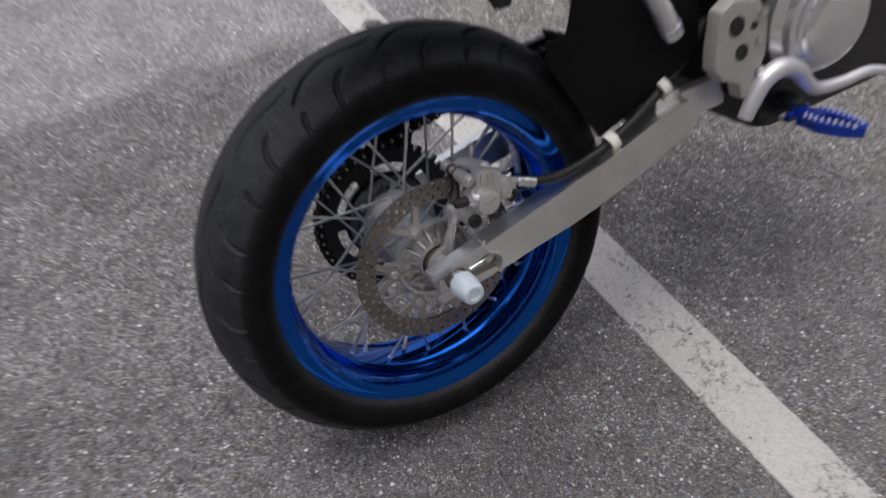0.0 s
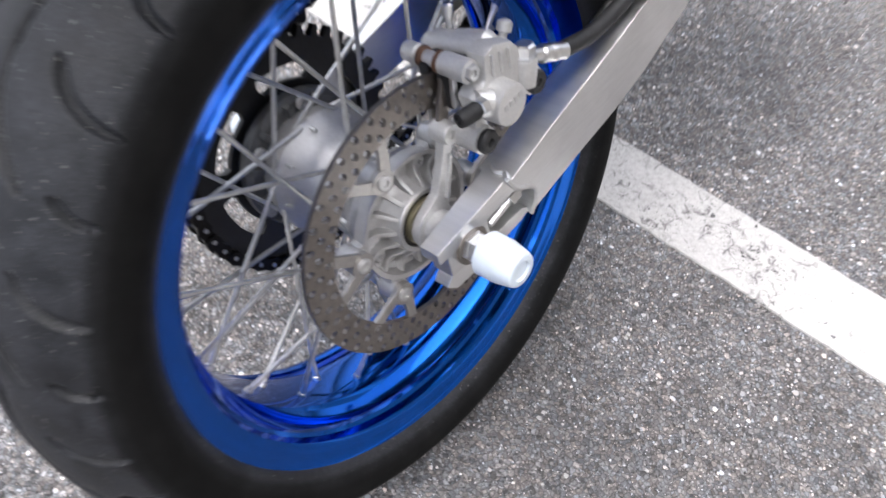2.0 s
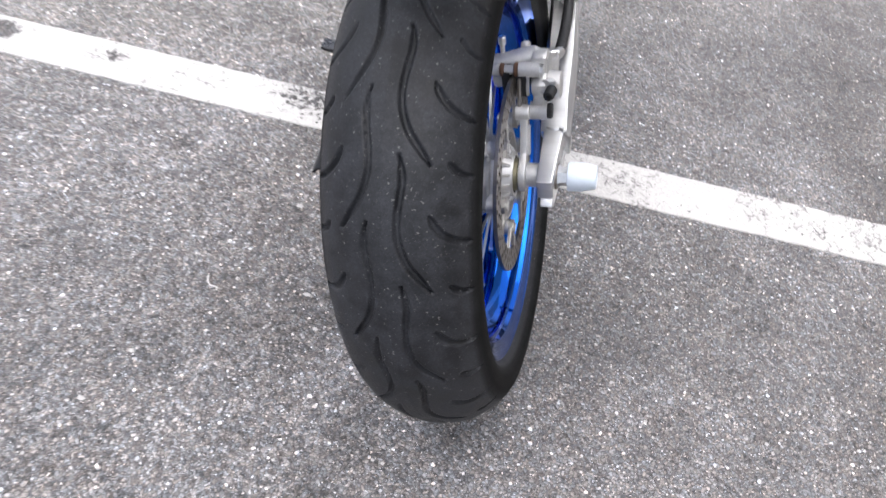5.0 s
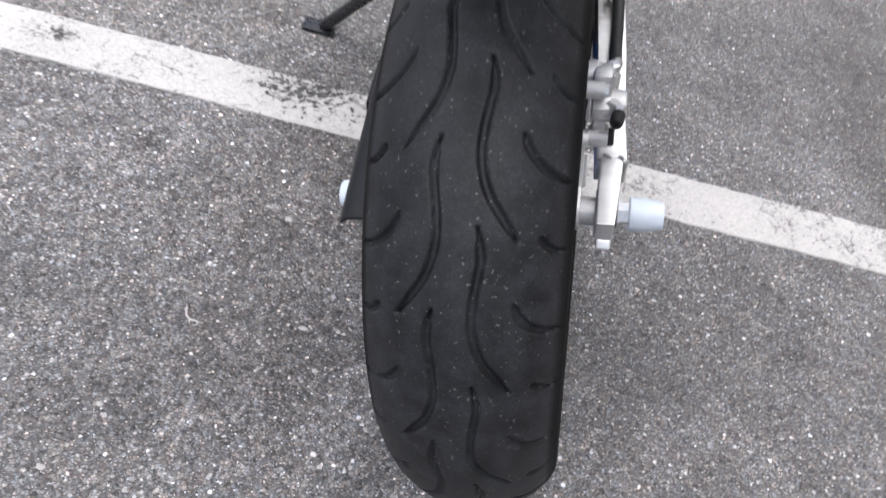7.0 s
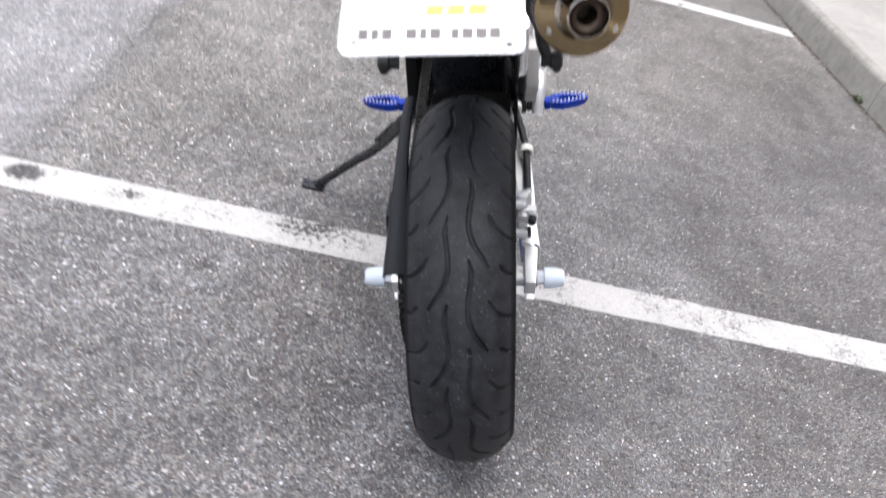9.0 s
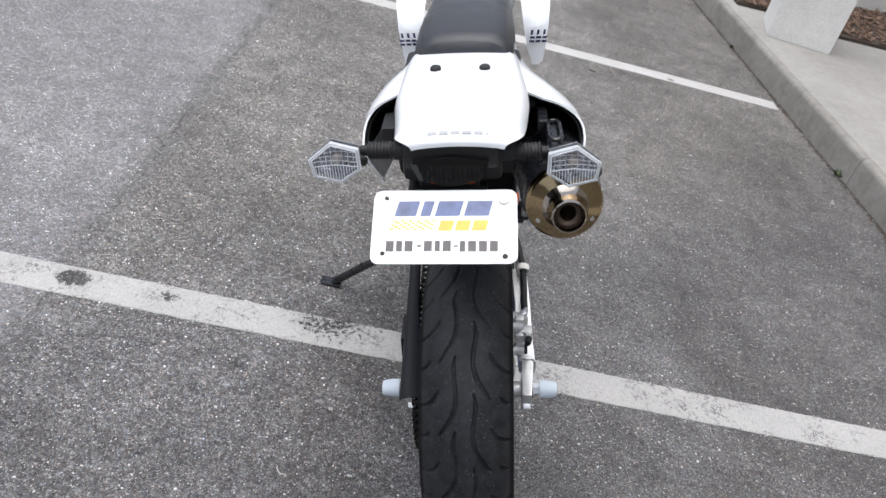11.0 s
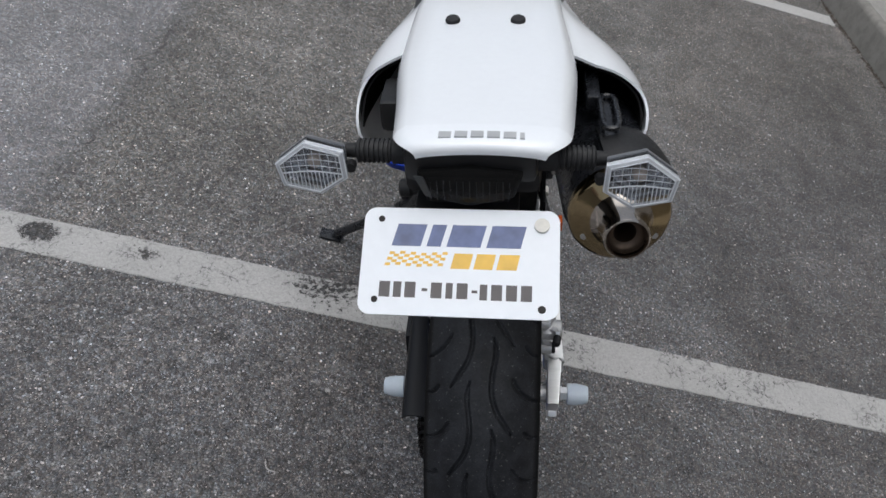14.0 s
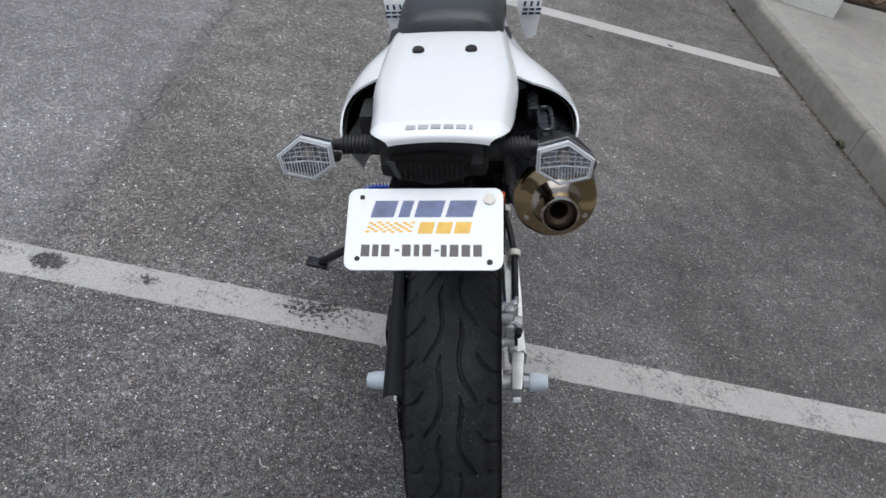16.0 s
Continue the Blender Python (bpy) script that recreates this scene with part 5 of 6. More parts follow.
engine = on_bike("engine", join(block((0.0, 0.75, 0.150), (0.22, 0.36, 0.32), 0.03), block((0.0, 0.74, 0.40), (0.16, 0.18, 0.22), 0.02)), M_BLACK, "dark cast engine block")
part("clutch_cover", turned(bmesh.new(), (0.105, 0.655, 0.165), (1, 0, 0), [(0, 0.098), (0.018, 0.096), (0.024, 0.090), (0.028, 0.082), (0.040, 0.080), (0.043, 0.076), (0.044, 0.073), (0.048, 0.073), (0.050, 0.069), (0.051, 0.067), (0.056, 0.066), (0.060, 0.061), (0.0615, 0.050), (0.0615, 0)], 48), M_ENGINE, engine, "polished round clutch cover")
part("case_cover", turned(bmesh.new(), (-0.105, 0.66, 0.16), (-1, 0, 0), [(0, 0.09), (0.03, 0.085), (0.036, 0.07), (0.036, 0)], 40), M_BLACK, engine, "black generator cover")
shock = on_bike("shock_absorber", join(bar(bmesh.new(), (0.02, 0.40, 0.10), (0.02, 0.34, 0.44), 0.026, n=24)), M_DEEP, "black shock absorber")
coil = [(0.02 + 0.036 * math.cos(k * 0.5), 0.395 - 0.0004 * k + 0.036 * math.sin(k * 0.5), 0.14 + 0.0026 * k) for k in range(90)]
part("reservoir", turned(bmesh.new(), (0.100, 0.398, 0.205), (0, -0.068, 0.125), [(0, 0), (0, 0.012), (0.004, 0.016), (0.020, 0.017), (0.022, 0.0155), (0.14, 0.0155), (0.14, 0)], 24), M_ENGINE, shock, "bright aluminium reservoir")
part("coil_spring", tube(bmesh.new(), coil, 0.006, 8, 2), M_BLACK_MATT, shock, "black coil spring")

# black inner fender, airbox and frame tubes over the wheel
rows = []
for k in range(15):
    a = math.radians(12 + 23 * k / 14)
    r = 0.352
    rows.append([(x, (r + dr) * math.cos(a), (r + dr) * math.sin(a)) for x, dr in ((-0.070, 0.012), (-0.060, 0.014), (-0.035, 0.016), (0.0, 0.017), (0.035, 0.016), (0.070, 0.014), (0.082, 0.012))])
on_bike("inner_fender", thick(loft(rows), 0.004), M_DEEP, "black plastic inner mudguard ahead of the tyre", 50)
on_bike("mud_flap", slab([(0.250, 0.34), (0.226, 0.258), (0.196, 0.257), (0.190, 0.232), (0.238, 0.146), (0.270, 0.096), (0.350, 0.122), (0.450, 0.165), (0.450, 0.34)], 0.089, 0.093, 0, 0.001), M_DEEP, "black plastic flap beside the tyre")
rows = []
for z, y, w in ((0.12, 0.352, 0.062), (0.18, 0.346, 0.066), (0.26, 0.335, 0.070), (0.34, 0.318, 0.072), (0.46, 0.290, 0.072)):
    rows.append([(x * w, y + 0.012 * x * x, z) for x in (-1.0, -0.6, -0.2, 0.2, 0.6, 1.0)])
on_bike("shock_flap", thick(loft(rows), 0.003), M_BLACK_PAINT, "glossy black rubber flap before the shock absorber", 60)
on_bike("sprocket_cover", slab([(0.420, 0.115), (0.425, 0.225), (0.470, 0.255), (0.600, 0.255), (0.610, 0.110), (0.500, 0.095)], -0.132, -0.108, 0, 0.006), M_DEEP, "black plastic cover over the gearbox sprocket")
on_bike("gearbox_cover", join(block((0.010, 0.515, 0.26), (0.18, 0.012, 0.36), 0.004), block((-0.110, 0.615, 0.24), (0.07, 0.012, 0.34), 0.004)), M_DEEP, "black cover behind the gearbox")
on_bike("airbox", block((0, 0.385, 0.445), (0.19, 0.27, 0.30), 0.03), M_DEEP, "black plastic airbox")
for sx in (1, -1):
    on_bike("subframe_tube", tube(bmesh.new(), [(sx * 0.095, 0.50, 0.30), (sx * 0.095, 0.30, 0.46), (sx * 0.085, 0.08, 0.585), (sx * 0.07, -0.12, 0.625)], 0.012, 12), M_BLACK_PAINT, "black steel subframe tube")
    on_bike("peg_bracket", join(block((sx * 0.130, 0.60, 0.040), (0.04, 0.03, 0.04), 0.006), block((sx * 0.112, 0.58, 0.080), (0.02, 0.05, 0.10), 0.006)), M_BLACK_PAINT, "black footpeg bracket")
    mx = 0.136 if sx > 0 else -0.108
    on_bike("passenger_peg_mount", join(tube(bmesh.new(), [(sx * 0.098, 0.115, 0.50), (mx - sx * 0.018, 0.110, 0.43), (mx - sx * 0.010, 0.104, 0.385), (mx, 0.100, 0.362)], 0.009, 12), turned(bmesh.new(), (mx - sx * 0.010, 0.100, 0.356), (sx, 0, 0), [(0, 0), (0, 0.010), (0.012, 0.010), (0.016, 0.014), (0.030, 0.014), (0.033, 0.010), (0.033, 0)], 18), block((mx + sx * 0.014, 0.100, 0.352), (0.014, 0.022, 0.026), 0.006)), M_BLACK, "black folded mount")

# ---- tail ----
TX = 0.005


def tail_section(y, hw, zt, drop, mid):
    pts = []
    for u in (-1.0, -0.985, -0.94, -0.84, -0.6, -0.3, 0, 0.3, 0.6, 0.84, 0.94, 0.985, 1.0):
        a = abs(u)
        z = zt - 0.0045 * a * a - (drop * ((a - 0.84) / 0.16) ** 1.7 if a > 0.84 else 0)
        pts.append((mid + u * hw, y, z))
    return pts


prof = smooth_line([(0.150, 0.092, 0.643, 0.016, 0.004), (0.11, 0.0945, 0.648, 0.019, 0.0045), (0.04, 0.0975, 0.655, 0.022, 0.007), (-0.05, 0.0985, 0.664, 0.024, 0.0100), (-0.14, 0.0905, 0.673, 0.022, 0.0128), (-0.195, 0.0850, 0.679, 0.016, 0.0140), (-0.224, 0.0815, 0.682, 0.010, 0.0142)], 5)
rows = [tail_section(*p) for p in prof]
for dy, hw, dz, dr in ((-0.234, 0.0788, 0.0, 0.007), (-0.242, 0.0745, 0.0005, 0.0050), (-0.248, 0.0690, 0.0015, 0.0035), (-0.252, 0.0630, 0.0035, 0.0025), (-0.254, 0.0590, 0.007, 0.0015), (-0.2535, 0.0575, 0.012, 0.0010)):
    rows.append(tail_section(dy, hw, 0.682 - dz, dr, 0.0145))
tail = on_bike("tail_fender", thick(loft(rows), 0.004), M_WHITE, "glossy white plastic tail fender", 60)
for sx in (-1, 1):
    part("rubber_bumper", turned(bmesh.new(), (0.0045 + sx * 0.038, 0.034, 0.6540), (0, -0.1, 1), [(0, 0.0085), (0.004, 0.0088), (0.006, 0.0075), (0.0065, 0)], 16), M_BLACK_MATT, tail, "black rubber bumper")
# maker's mark drawn as plain bars
for k in range(6):
    w = (0.0112, 0.0112, 0.0112, 0.0112, 0.0112, 0.0040)[k]
    x0 = 0.0125 - 0.0355 + 0.0144 * k
    zf = 0.6815 - 0.0045 * ((x0 + w / 2 - 0.0145) / 0.064) ** 2
    part("mark_bar", slab([(x0, -0.2435), (x0 + w, -0.2435), (x0 + w, -0.2345), (x0, -0.2345)], zf - 0.002, zf + 0.0011, 2), M_DECAL, tail)

# black undertail
under = join(block((TX, -0.06, 0.622), (0.13, 0.34, 0.030), 0.01), block((TX, -0.217, 0.652), (0.122, 0.062, 0.036), 0.008))
on_bike("undertail", under, M_BLACK, "black plastic undertail")
lamp_out = [(-0.050, 0.650), (0.0, 0.656), (0.050, 0.650), (0.042, 0.624), (0.0, 0.613), (-0.042, 0.624)]
lamp = on_bike("tail_lamp", slab([(TX + x, z) for x, z in lamp_out], -0.246, -0.215, 1, 0.003), M_BLACK, "smoked tail lamp under the tail")
part("lens", slab([(TX + x * 0.97, z) for x, z in lamp_out], -0.256, -0.247, 1, 0.003), M_SMOKE, lamp, "smoked ribbed lens")
part("reflector", slab([(TX + x * 0.85, 0.632 + (z - 0.632) * 0.8) for x, z in lamp_out], -0.2475, -0.2462, 1), M_LAMP_BACK, lamp, "dark reflector")
for k in range(13):
    x = TX - 0.036 + 0.006 * k
    part("lens_rib", block((x, -0.2566, 0.632), (0.0008, 0.0010, 0.022), 0), M_BLACK_PAINT, lamp)
for sx in (-1,):
    part("lens_facet", slab([(TX + sx * x, z) for x, z in ((0.0505, 0.6480), (0.0420, 0.6470), (0.0350, 0.6240), (0.0415, 0.6260))], -0.2575, -0.2555, 1, 0.0006), M_FACET, lamp, "pale side facet of the lens")
on_bike("plate_lamp", block((TX, -0.222, 0.6085), (0.060, 0.022, 0.008), 0.003), M_ORANGE, "orange-red reflector strip under the tail lamp")
on_bike("side_reflector", block((0.088, -0.258, 0.598), (0.004, 0.012, 0.010), 0.0015), M_ORANGE, "orange side reflector beside the plate")

# number plate with plain bars
PL = Matrix.Translation((-0.003, -0.2985, 0.5825)) @ Matrix.Rotation(radians(29.5), 4, 'X') @ Matrix.Scale(1.04, 4)
on_bike("plate_bracket", join(block((0, -0.235, 0.595), (0.10, 0.05, 0.005), 0.002), block((0.0, -0.215, 0.60), (0.08, 0.03, 0.03), 0.006)), M_BLACK, "black plate bracket")


def rounded(w, h, r, n=6):
    pts = []
    for cx, cy, a0 in ((w - r, h - r, 0), (r - w, h - r, 90), (r - w, r - h, 180), (w - r, r - h, 270)):
        for k in range(n + 1):
            a = radians(a0 + 90 * k / n)
            pts.append((cx + r * math.cos(a), cy + r * math.sin(a)))
    return pts


def flat(outline, lo, hi, bevel=0.0):
    bm = slab(outline, lo, hi, 2, bevel)
    bmesh.ops.transform(bm, matrix=PL, verts=bm.verts[:])
    return bm


plate = on_bike("number_plate", flat(rounded(0.0872, 0.0495, 0.011), -0.001, 0.001, 0.0004), M_PLATE, "white plate with blue, yellow and grey bars for lettering")


def bars(name, x0, widths, gap, y0, h, mat, lean_x):
    x = x0
    for w in widths:
        part(name, flat([(x, y0), (x + w, y0), (x + w + lean_x, y0 + h), (x + lean_x, y0 + h)], 0.0008, 0.0013), mat, plate)
        x += w + gap


bars("blue_bar", -0.0610, (0.026, 0.0125, 0.030, 0.030), 0.0052, 0.0135, 0.0205, M_INK_BLUE, 0.005)
bars("yellow_bar", -0.0075, (0.0165, 0.0165, 0.0175), 0.0035, -0.0065, 0.0140, M_INK_YELLOW, 0.003)
for r_ in range(5):
    for c_ in range(11):
        if (r_ + c_) % 2 == 0:
            x = -0.0660 + 0.0047 * c_ + 0.0009 * r_
            y = -0.0050 + 0.0026 * r_ + 0.0006 * math.sin(c_ * 0.8)
            part("chequer", flat([(x, y), (x + 0.0046, y), (x + 0.0052, y + 0.0026), (x + 0.0006, y + 0.0026)], 0.0008, 0.0012), M_INK_YELLOW, plate)
bars("grey_bar", -0.0690, (0.0095, 0.0070, 0.0095), 0.0030, -0.0335, 0.0140, M_INK_GREY, 0.0)
bars("grey_bar", -0.0315, (0.0050,), 0.003, -0.0275, 0.0025, M_INK_GREY, 0.0)
bars("grey_bar", -0.0235, (0.0095, 0.0060, 0.0095), 0.0035, -0.0335, 0.0140, M_INK_GREY, 0.0)
bars("grey_bar", 0.0120, (0.0050,), 0.003, -0.0280, 0.0025, M_INK_GREY, 0.0)
bars("grey_bar", 0.0190, (0.0065, 0.0095, 0.0095, 0.0095), 0.0033, -0.0340, 0.0140, M_INK_GREY, 0.0)
for x, y, r, mat, lab in ((-0.0715, 0.0385, 0.0030, M_SOOT, "plate hole"), (-0.0725, -0.0360, 0.0030, M_SOOT, "plate hole"), (0.0725, -0.0405, 0.0035, M_SOOT, "plate hole"), (0.0715, 0.0350, 0.0068, M_CLIP, "grey nylon plate screw")):
    b_ = turned(bmesh.new(), (x, y, 0.0007), (0, 0, 1), [(0, r), (0.0008 if mat is M_SOOT else 0.003, r * 0.96), (0.0008 if mat is M_SOOT else 0.0034, 0)], 18)
    bmesh.ops.transform(b_, matrix=PL, verts=b_.verts[:])
    part("plate_hole" if mat is M_SOOT else "plate_screw", b_, mat, plate, lab)

# turn signals
def signal(sx):
    cx, cz = (0.1590, 0.632) if sx > 0 else (-0.1440, 0.642)
    face = [(sx * x * 0.93, z * 0.90) for x, z in ((0.035, 0.006), (0.003, 0.032), (-0.034, 0.021), (-0.035, -0.010), (-0.006, -0.031), (0.031, -0.021))]

    def ringed(s, y):
        return [(cx + x * s, y, cz + z * s) for x, z in face]

    shell = on_bike("turn_signal", thick(loft([ringed(0.40, -0.2170), ringed(0.82, -0.2195), ringed(0.97, -0.2250), ringed(1.0, -0.2300)], True), 0.0012), M_SHELL, "clear-lens turn signal on a black ribbed stalk")
    part("reflector", loft([ringed(0.16, -0.2195), ringed(0.30, -0.2212), ringed(0.52, -0.2216), ringed(0.56, -0.2245), ringed(0.74, -0.2250), ringed(0.78, -0.2280), ringed(0.90, -0.2290), ringed(0.93, -0.2330)], True), M_MIRROR, shell, "bright lamp reflector", 12)
    part("lens", loft([ringed(1.01, -0.228), ringed(1.01, -0.236), ringed(0.94, -0.2405), ringed(0.55, -0.2418), ringed(0.02, -0.2420)], True), M_LENS, shell, "clear faceted lens", 12)
    part("lens_rim", thick(loft([ringed(1.015, -0.2360), ringed(1.025, -0.2395), ringed(0.985, -0.2424), ringed(0.925, -0.2428), ringed(0.915, -0.2418)], True), 0.0008), M_RIM_CLEAR, shell, "thick clear lens rim", 20)
    for f_, y_ in ((1.015, -0.2410), (0.905, -0.2428)):
        edge = ringed(f_, y_)
        bm = bmesh.new()
        for p, q in zip(edge, edge[1:] + edge[:1]):
            bar(bm, p, q, 0.0007, n=6)
        part("lens_edge", bm, M_EDGE, shell, "bright moulded edge of the lens")
    part("bulb", turned(bmesh.new(), (cx, -0.220, cz), (0, -1, 0), [(0, 0.006), (0.006, 0.0075), (0.011, 0.006), (0.014, 0)], 16), M_ORANGE_PALE, shell, "pale amber bulb")

    def span(axis, v):
        """How far the face reaches along the other axis at v."""
        hit = []
        for p, q in zip(face, face[1:] + face[:1]):
            p, q = [(e[0] * 0.92, e[1] * 0.92) for e in (p, q)]
            if (p[axis] - v) * (q[axis] - v) < 0:
                f = (v - p[axis]) / (q[axis] - p[axis])
                hit.append(p[1 - axis] + f * (q[1 - axis] - p[1 - axis]))
        return (min(hit), max(hit)) if len(hit) > 1 else (0.0, 0.0)

    for k in range(-8, 9):
        x = k * 0.0036
        lo, hi = span(0, x)
        mid = -0.002 - 0.0005 * abs(k)
        if min(hi, mid) - lo > 0.003:
            part("lens_rib", block((cx + x, -0.2421, cz + (lo + min(hi, mid)) / 2), (0.0007, 0.0012, min(hi, mid) - lo), 0), M_LINE_DARK, shell)
        if k % 2 and hi - mid > 0.004:
            part("lens_rib", block((cx + x, -0.2421, cz + (mid + hi) / 2), (0.0004, 0.0008, hi - mid), 0), M_LINE_DARK, shell)
    for k in range(4):
        z = -0.0025 + k * 0.0066
        lo, hi = span(1, z)
        if hi - lo > 0.006:
            bm = bmesh.new()
            tube(bm, [(cx + lo, -0.2422, cz + z - 0.0022), (cx + (lo + hi) / 2, -0.2424, cz + z + 0.0010), (cx + hi, -0.2422, cz + z - 0.0022)], 0.0004 if k else 0.0008, 5, 5)
            part("lens_rib", bm, M_LINE_DARK, shell)
    x_in, x_out = TX + sx * 0.050, cx - sx * 0.030
    run_x = abs(x_out - x_in)
    zs = 0.643 if sx > 0 else 0.648
    stalk = turned(bmesh.new(), (x_out, -0.218, zs), (-sx, 0, 0), [(0, 0), (0, 0.0065), (0.010, 0.0075), (0.011, 0.0105)] +
                   [(0.012 + 0.0045 * k + d, 0.0118 if d < 0.0022 else 0.0102) for k in range(7) for d in (0.0, 0.0020, 0.0025, 0.0042)] + [(0.045, 0.0125), (run_x, 0.0125), (run_x, 0)], 22)
    part("stalk", stalk, M_BLACK_MATT, shell, "black ribbed rubber stalk", 25)
    part("screw_lug", join(bar(bmesh.new(), (cx - sx * 0.036, -0.228, cz - 0.002), (cx - sx * 0.036, -0.236, cz - 0.002), 0.005, n=12), block((cx - sx * 0.030, -0.230, cz - 0.002), (0.012, 0.005, 0.008), 0.001)), M_BLACK, shell, "small screw lug")


signal(1)
signal(-1)

# silencer
MA, MB = Vector((0.156, -0.168, 0.534)), Vector((0.135, 0.20, 0.470))
ax = (MA - MB).normalized()
muf = on_bike("silencer", turned(bmesh.new(), MB, ax, [(0, 0), (0, 0.035), (0.04, 0.054), (0.10, 0.060), (0.34, 0.058), (0.362, 0.054), (0.366, 0.050)], 40), M_BLACK_PAINT, "black silencer with a bronzed end cap")
part("end_cap", turned(bmesh.new(), MA - ax * 0.010, ax, [(0, 0.0545), (0.008, 0.0545), (0.012, 0.0525), (0.014, 0.049), (0.020, 0.036), (0.024, 0.029), (0.030, 0.0265), (0.034, 0.0255)], 48), M_TITAN, muf, "bronzed titanium end cap")
part("outlet", turned(bmesh.new(), MA + ax * 0.010, ax, [(0, 0.0340), (0.008, 0.0290), (0.018, 0.0255), (0.030, 0.0243), (0.036, 0.0242), (0.039, 0.0234), (0.0395, 0.0216), (0.036, 0.0204), (0.034, 0.0200)], 48), M_OUTLET, muf, "polished outlet pipe")
part("bore", turned(bmesh.new(), MA + ax * 0.0435, ax, [(0.0, 0.0201), (-0.005, 0.0185), (-0.008, 0.0150), (-0.009, 0.0118), (-0.060, 0.0115), (-0.060, 0)], 32), M_BORE, muf, "sooty bore")
side_v = Vector((0, 0, 1)).cross(ax).normalized()
up_v = ax.cross(side_v)
for a in (90, 210, 330):
    c = MA + ax * 0.004 + (side_v * math.cos(radians(a)) + up_v * math.sin(radians(a))) * 0.043
    part("rivet", turned(bmesh.new(), c, ax, [(0, 0.0042), (0.003, 0.0038), (0.004, 0)], 10), M_STEEL, muf)

rows = []
for d, r in ((0.014, 0.060), (0.020, 0.065), (0.034, 0.0685), (0.058, 0.0695), (0.086, 0.066), (0.108, 0.056)):
    rows.append([tuple(MA - ax * d + (Vector((1, 0, 0)) * math.cos(a) + up_v * math.sin(a)) * r) for a in np.radians(range(34, 114, 8))])
part("heat_shield", thick(loft(rows), 0.0025), M_BLACK_MATT, muf, "black curved heat shield over the silencer", 50)

# white side panels
EDGE = [(0.078, 0.002, 0.635), (0.107, -0.002, 0.623), (0.130, -0.006, 0.609), (0.145, -0.022, 0.586), (0.144, -0.048, 0.550), (0.122, -0.020, 0.488)]
MID = [(0.078, 0.085, 0.632), (0.104, 0.085, 0.623), (0.128, 0.080, 0.604), (0.151, 0.062, 0.572), (0.151, 0.040, 0.520), (0.138, 0.045, 0.455)]
FORE = [(0.076, 0.200, 0.622), (0.087, 0.200, 0.612), (0.100, 0.200, 0.597), (0.124, 0.196, 0.570), (0.130, 0.190, 0.515), (0.122, 0.190, 0.450)]
NOSE = [(0.074, 0.360, 0.612), (0.084, 0.360, 0.602), (0.092, 0.360, 0.582), (0.098, 0.360, 0.546), (0.101, 0.360, 0.500), (0.100, 0.360, 0.440)]
for sx in (1, -1):
    rows = []
    for n_row, (row, k) in enumerate(((EDGE, 1.85), (MID, 1.55), (FORE, 1.22), (NOSE, 1.0))):
        rows.append([(sx * (x + (max(0.0, x - 0.09) * (k - 1) + {0: 0.026, 1: 0.020, 2: 0.008, 3: 0.0}[n_row] * max(0.0, (0.112 - x) / 0.034) if sx > 0 else 0.0)), y, z) for x, y, z in smooth_line(row, 4)])
    rows = np.array(rows)
    fine = smooth_line(rows.reshape(4, -1), 5).reshape(16, -1, 3)
    on_bike("side_panel", thick(loft([[tuple(p) for p in r] for r in fine]), 0.003), M_WHITE, "glossy white plastic side panel", 60)
    on_bike("panel_liner", thick(loft([[(p[0] - sx * 0.0065, p[1] + (0.004 if i == 0 else 0.0), p[2] - 0.004) for p in r[:-5]] for i, r in enumerate(fine)]), 0.002), M_DEEP, "black inner side of the panel", 60)
    on_bike("inner_panel", block((sx * 0.078, 0.13, 0.545), (0.05, 0.24, 0.13), 0.015), M_BLACK, "black plastic inner panel under the tail")

# brackets inside the right opening
on_bike("silencer_bracket", join(tube(bmesh.new(), [(0.145 + 0.0085 * math.copysign(abs(math.cos(a)) ** 0.5, math.cos(a)), -0.070 + 0.039 * math.copysign(abs(math.sin(a)) ** 0.6, math.sin(a)), 0.600 - 0.02 * math.sin(a) * 0.2) for a in np.radians(range(0, 361, 20))], 0.0034, 8, 2), block((0.145, -0.066, 0.586), (0.022, 0.084, 0.014), 0.004), block((0.130, 0.0, 0.590), (0.016, 0.080, 0.02), 0.004)), M_BLACK_PAINT, "black silencer bracket")
on_bike("tool_holder", block((-0.098, -0.035, 0.585), (0.030, 0.060, 0.04), 0.008), M_BLACK, "black plastic box beside the tail")

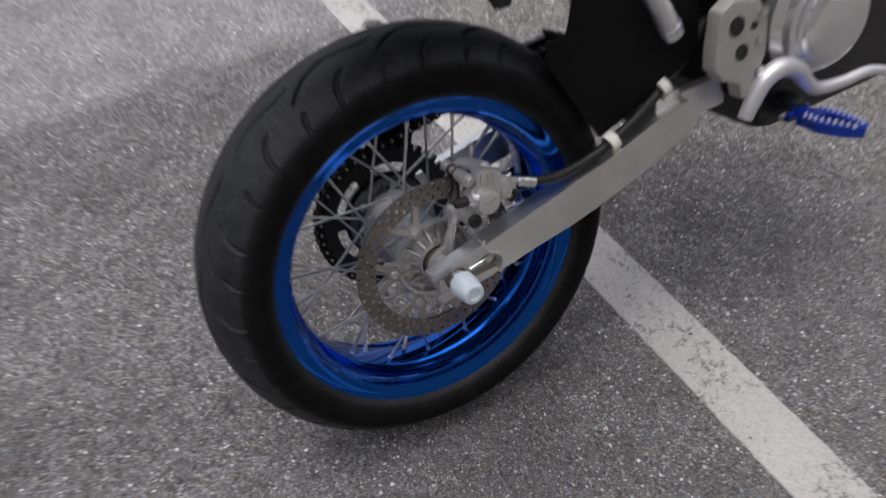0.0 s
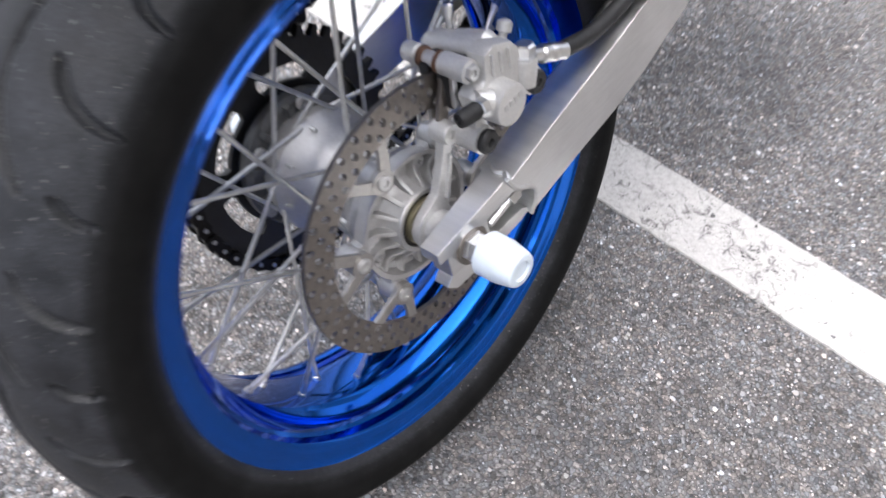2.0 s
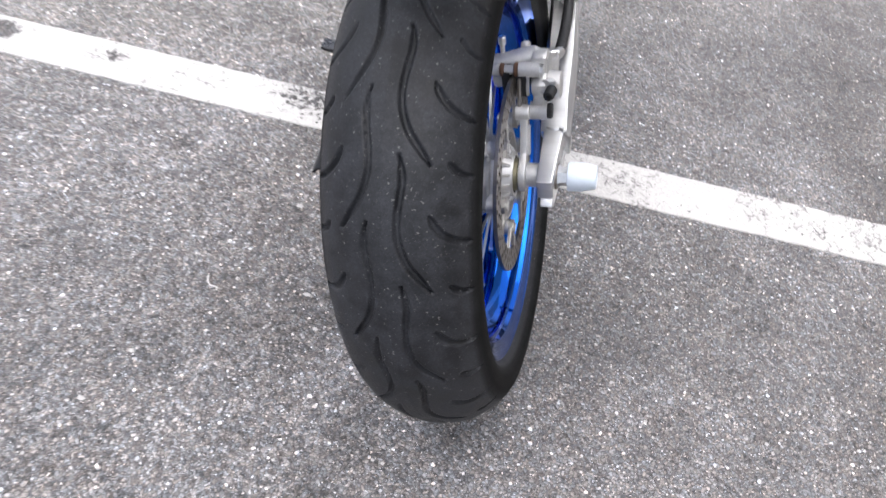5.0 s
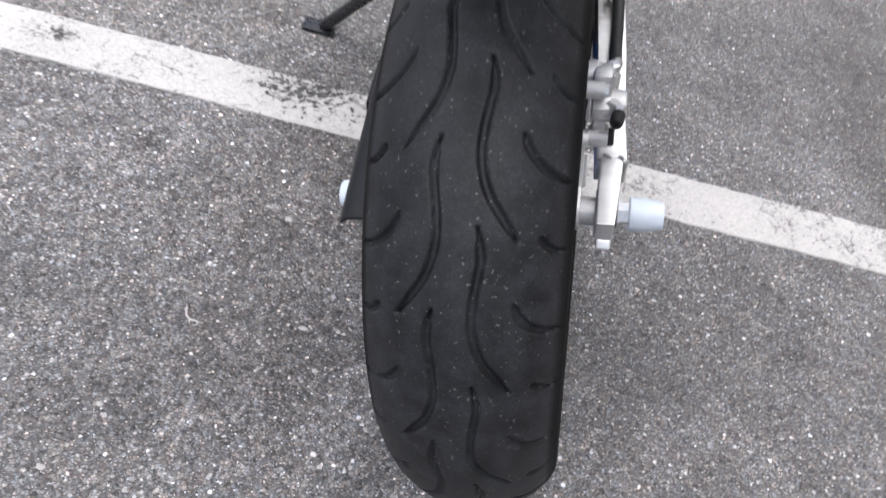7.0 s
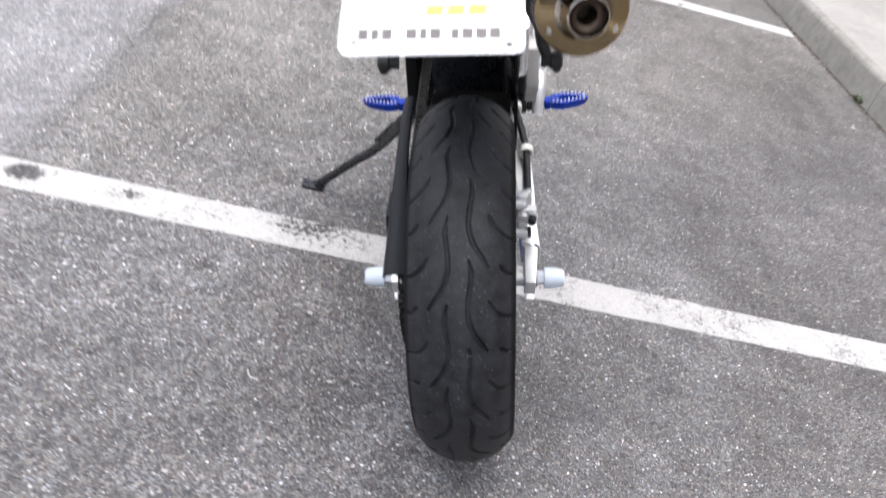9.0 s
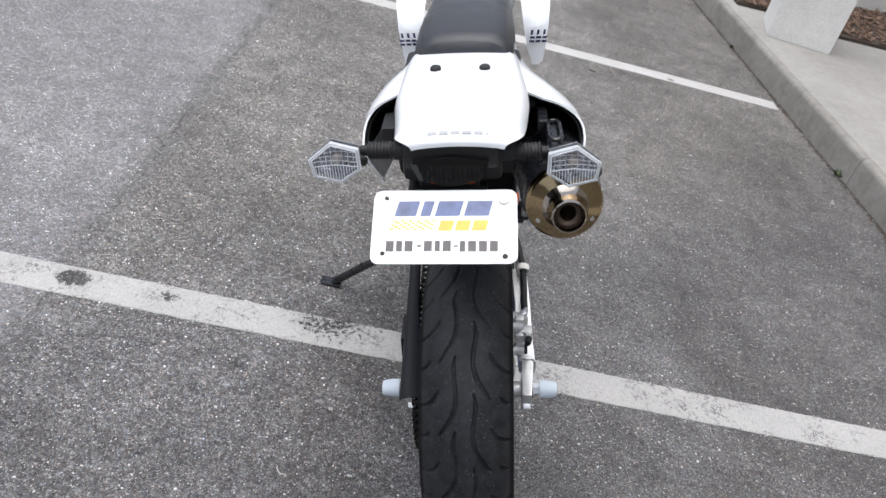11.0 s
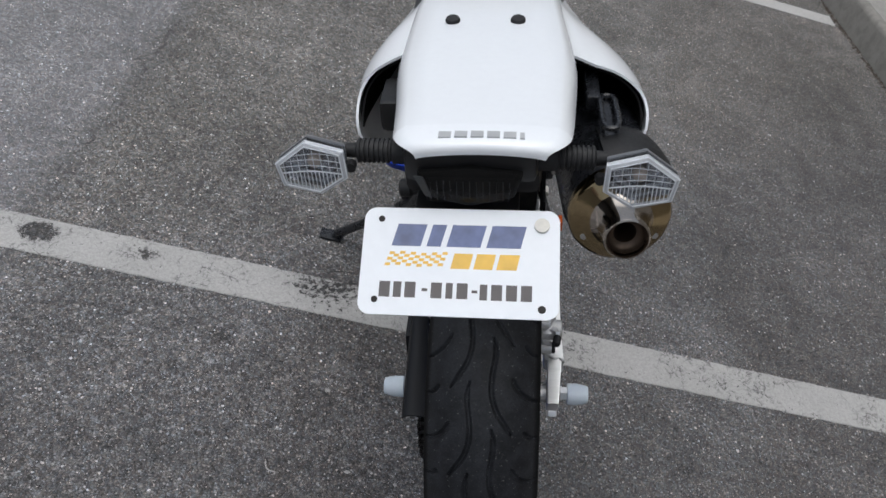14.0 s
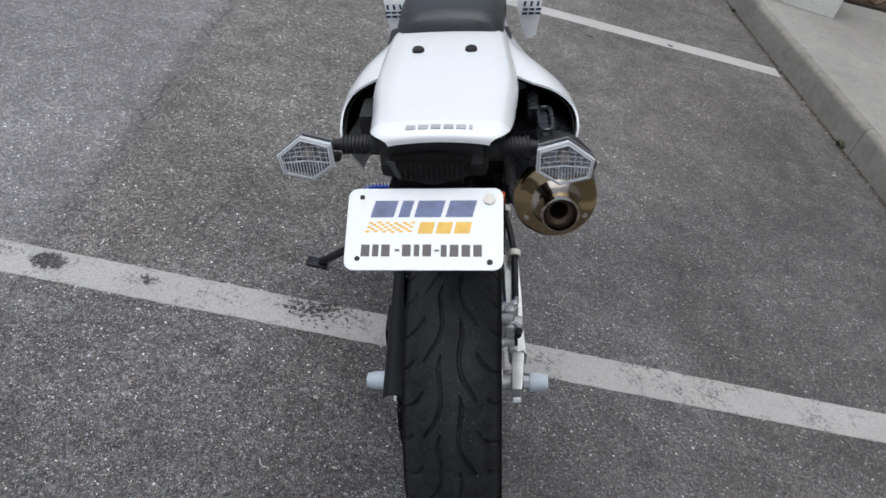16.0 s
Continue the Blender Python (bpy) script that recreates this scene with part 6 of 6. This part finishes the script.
# ---- seat and shrouds ----
rows = []
for y, hw, zt in ((0.128, 0.078, 0.646), (0.132, 0.082, 0.664), (0.155, 0.085, 0.676), (0.25, 0.086, 0.676), (0.40, 0.088, 0.655), (0.52, 0.086, 0.640), (0.64, 0.075, 0.640), (0.76, 0.062, 0.665), (0.84, 0.056, 0.700)):
    rows.append([(TX + hw * math.copysign(abs(math.cos(a)) ** 0.55, math.cos(a)), y, zt - 0.065 + 0.065 * max(0.0, math.sin(a)) ** 0.6 - (0.02 if math.sin(a) < -0.1 else 0)) for a in np.radians([-10, 0, 20, 45, 70, 90, 110, 135, 160, 180, 190])])
on_bike("seat", thick(loft(rows), 0.004), M_SEAT, "dark grey vinyl motorcycle seat", 50)
for sx in (1, -1):
    # flared panel: rows from its rear tip forwards, each from the inner edge to the outer edge
    rows = [[(0.136, 0.615, 0.432), (0.150, 0.618, 0.430), (0.160, 0.625, 0.436)],
            [(0.124, 0.620, 0.470), (0.146, 0.618, 0.472), (0.166, 0.628, 0.474)],
            [(0.116, 0.625, 0.515), (0.144, 0.620, 0.518), (0.172, 0.632, 0.520)],
            [(0.110, 0.660, 0.560), (0.142, 0.650, 0.566), (0.176, 0.665, 0.566)],
            [(0.100, 0.760, 0.600), (0.140, 0.745, 0.606), (0.178, 0.760, 0.600)]]
    top_rows = [[(sx * x + 0.002, y, z) for x, y, z in r] for r in rows]
    side_rows = [[(sx * r[2][0] + 0.002, r[2][1], r[2][2]), (sx * (r[2][0] + 0.006) + 0.002, r[2][1] + 0.16, r[2][2] + 0.01), (sx * (r[2][0] + 0.004) + 0.002, r[2][1] + 0.32, r[2][2])] for r in rows]
    shroud = on_bike("shroud", thick(loft([a_ + b_[1:] for a_, b_ in zip(top_rows, side_rows)]), 0.003), M_WHITE, "white plastic radiator shroud with navy graphics", 40)
    for k in range(3):
        x0 = 0.128 + 0.014 * k
        g_ = bmesh.new()
        for z0, z1, w in ((0.484, 0.489, 0.011), (0.493, 0.498, 0.011), (0.502, 0.513, 0.005)):
            vs = [g_.verts.new((sx * (x0 + dx + (z - 0.484) * 0.15) + 0.002, 0.6155, z)) for dx, z in ((0, z0), (w, z0), (w, z1), (0, z1))]
            g_.faces.new(vs)
        part("graphic_bar", thick(g_, 0.0006), M_INK_NAVY, shroud)
on_bike("fuel_tank", block((0.0, 0.86, 0.60), (0.22, 0.30, 0.20), 0.06), M_WHITE, "white fuel tank")
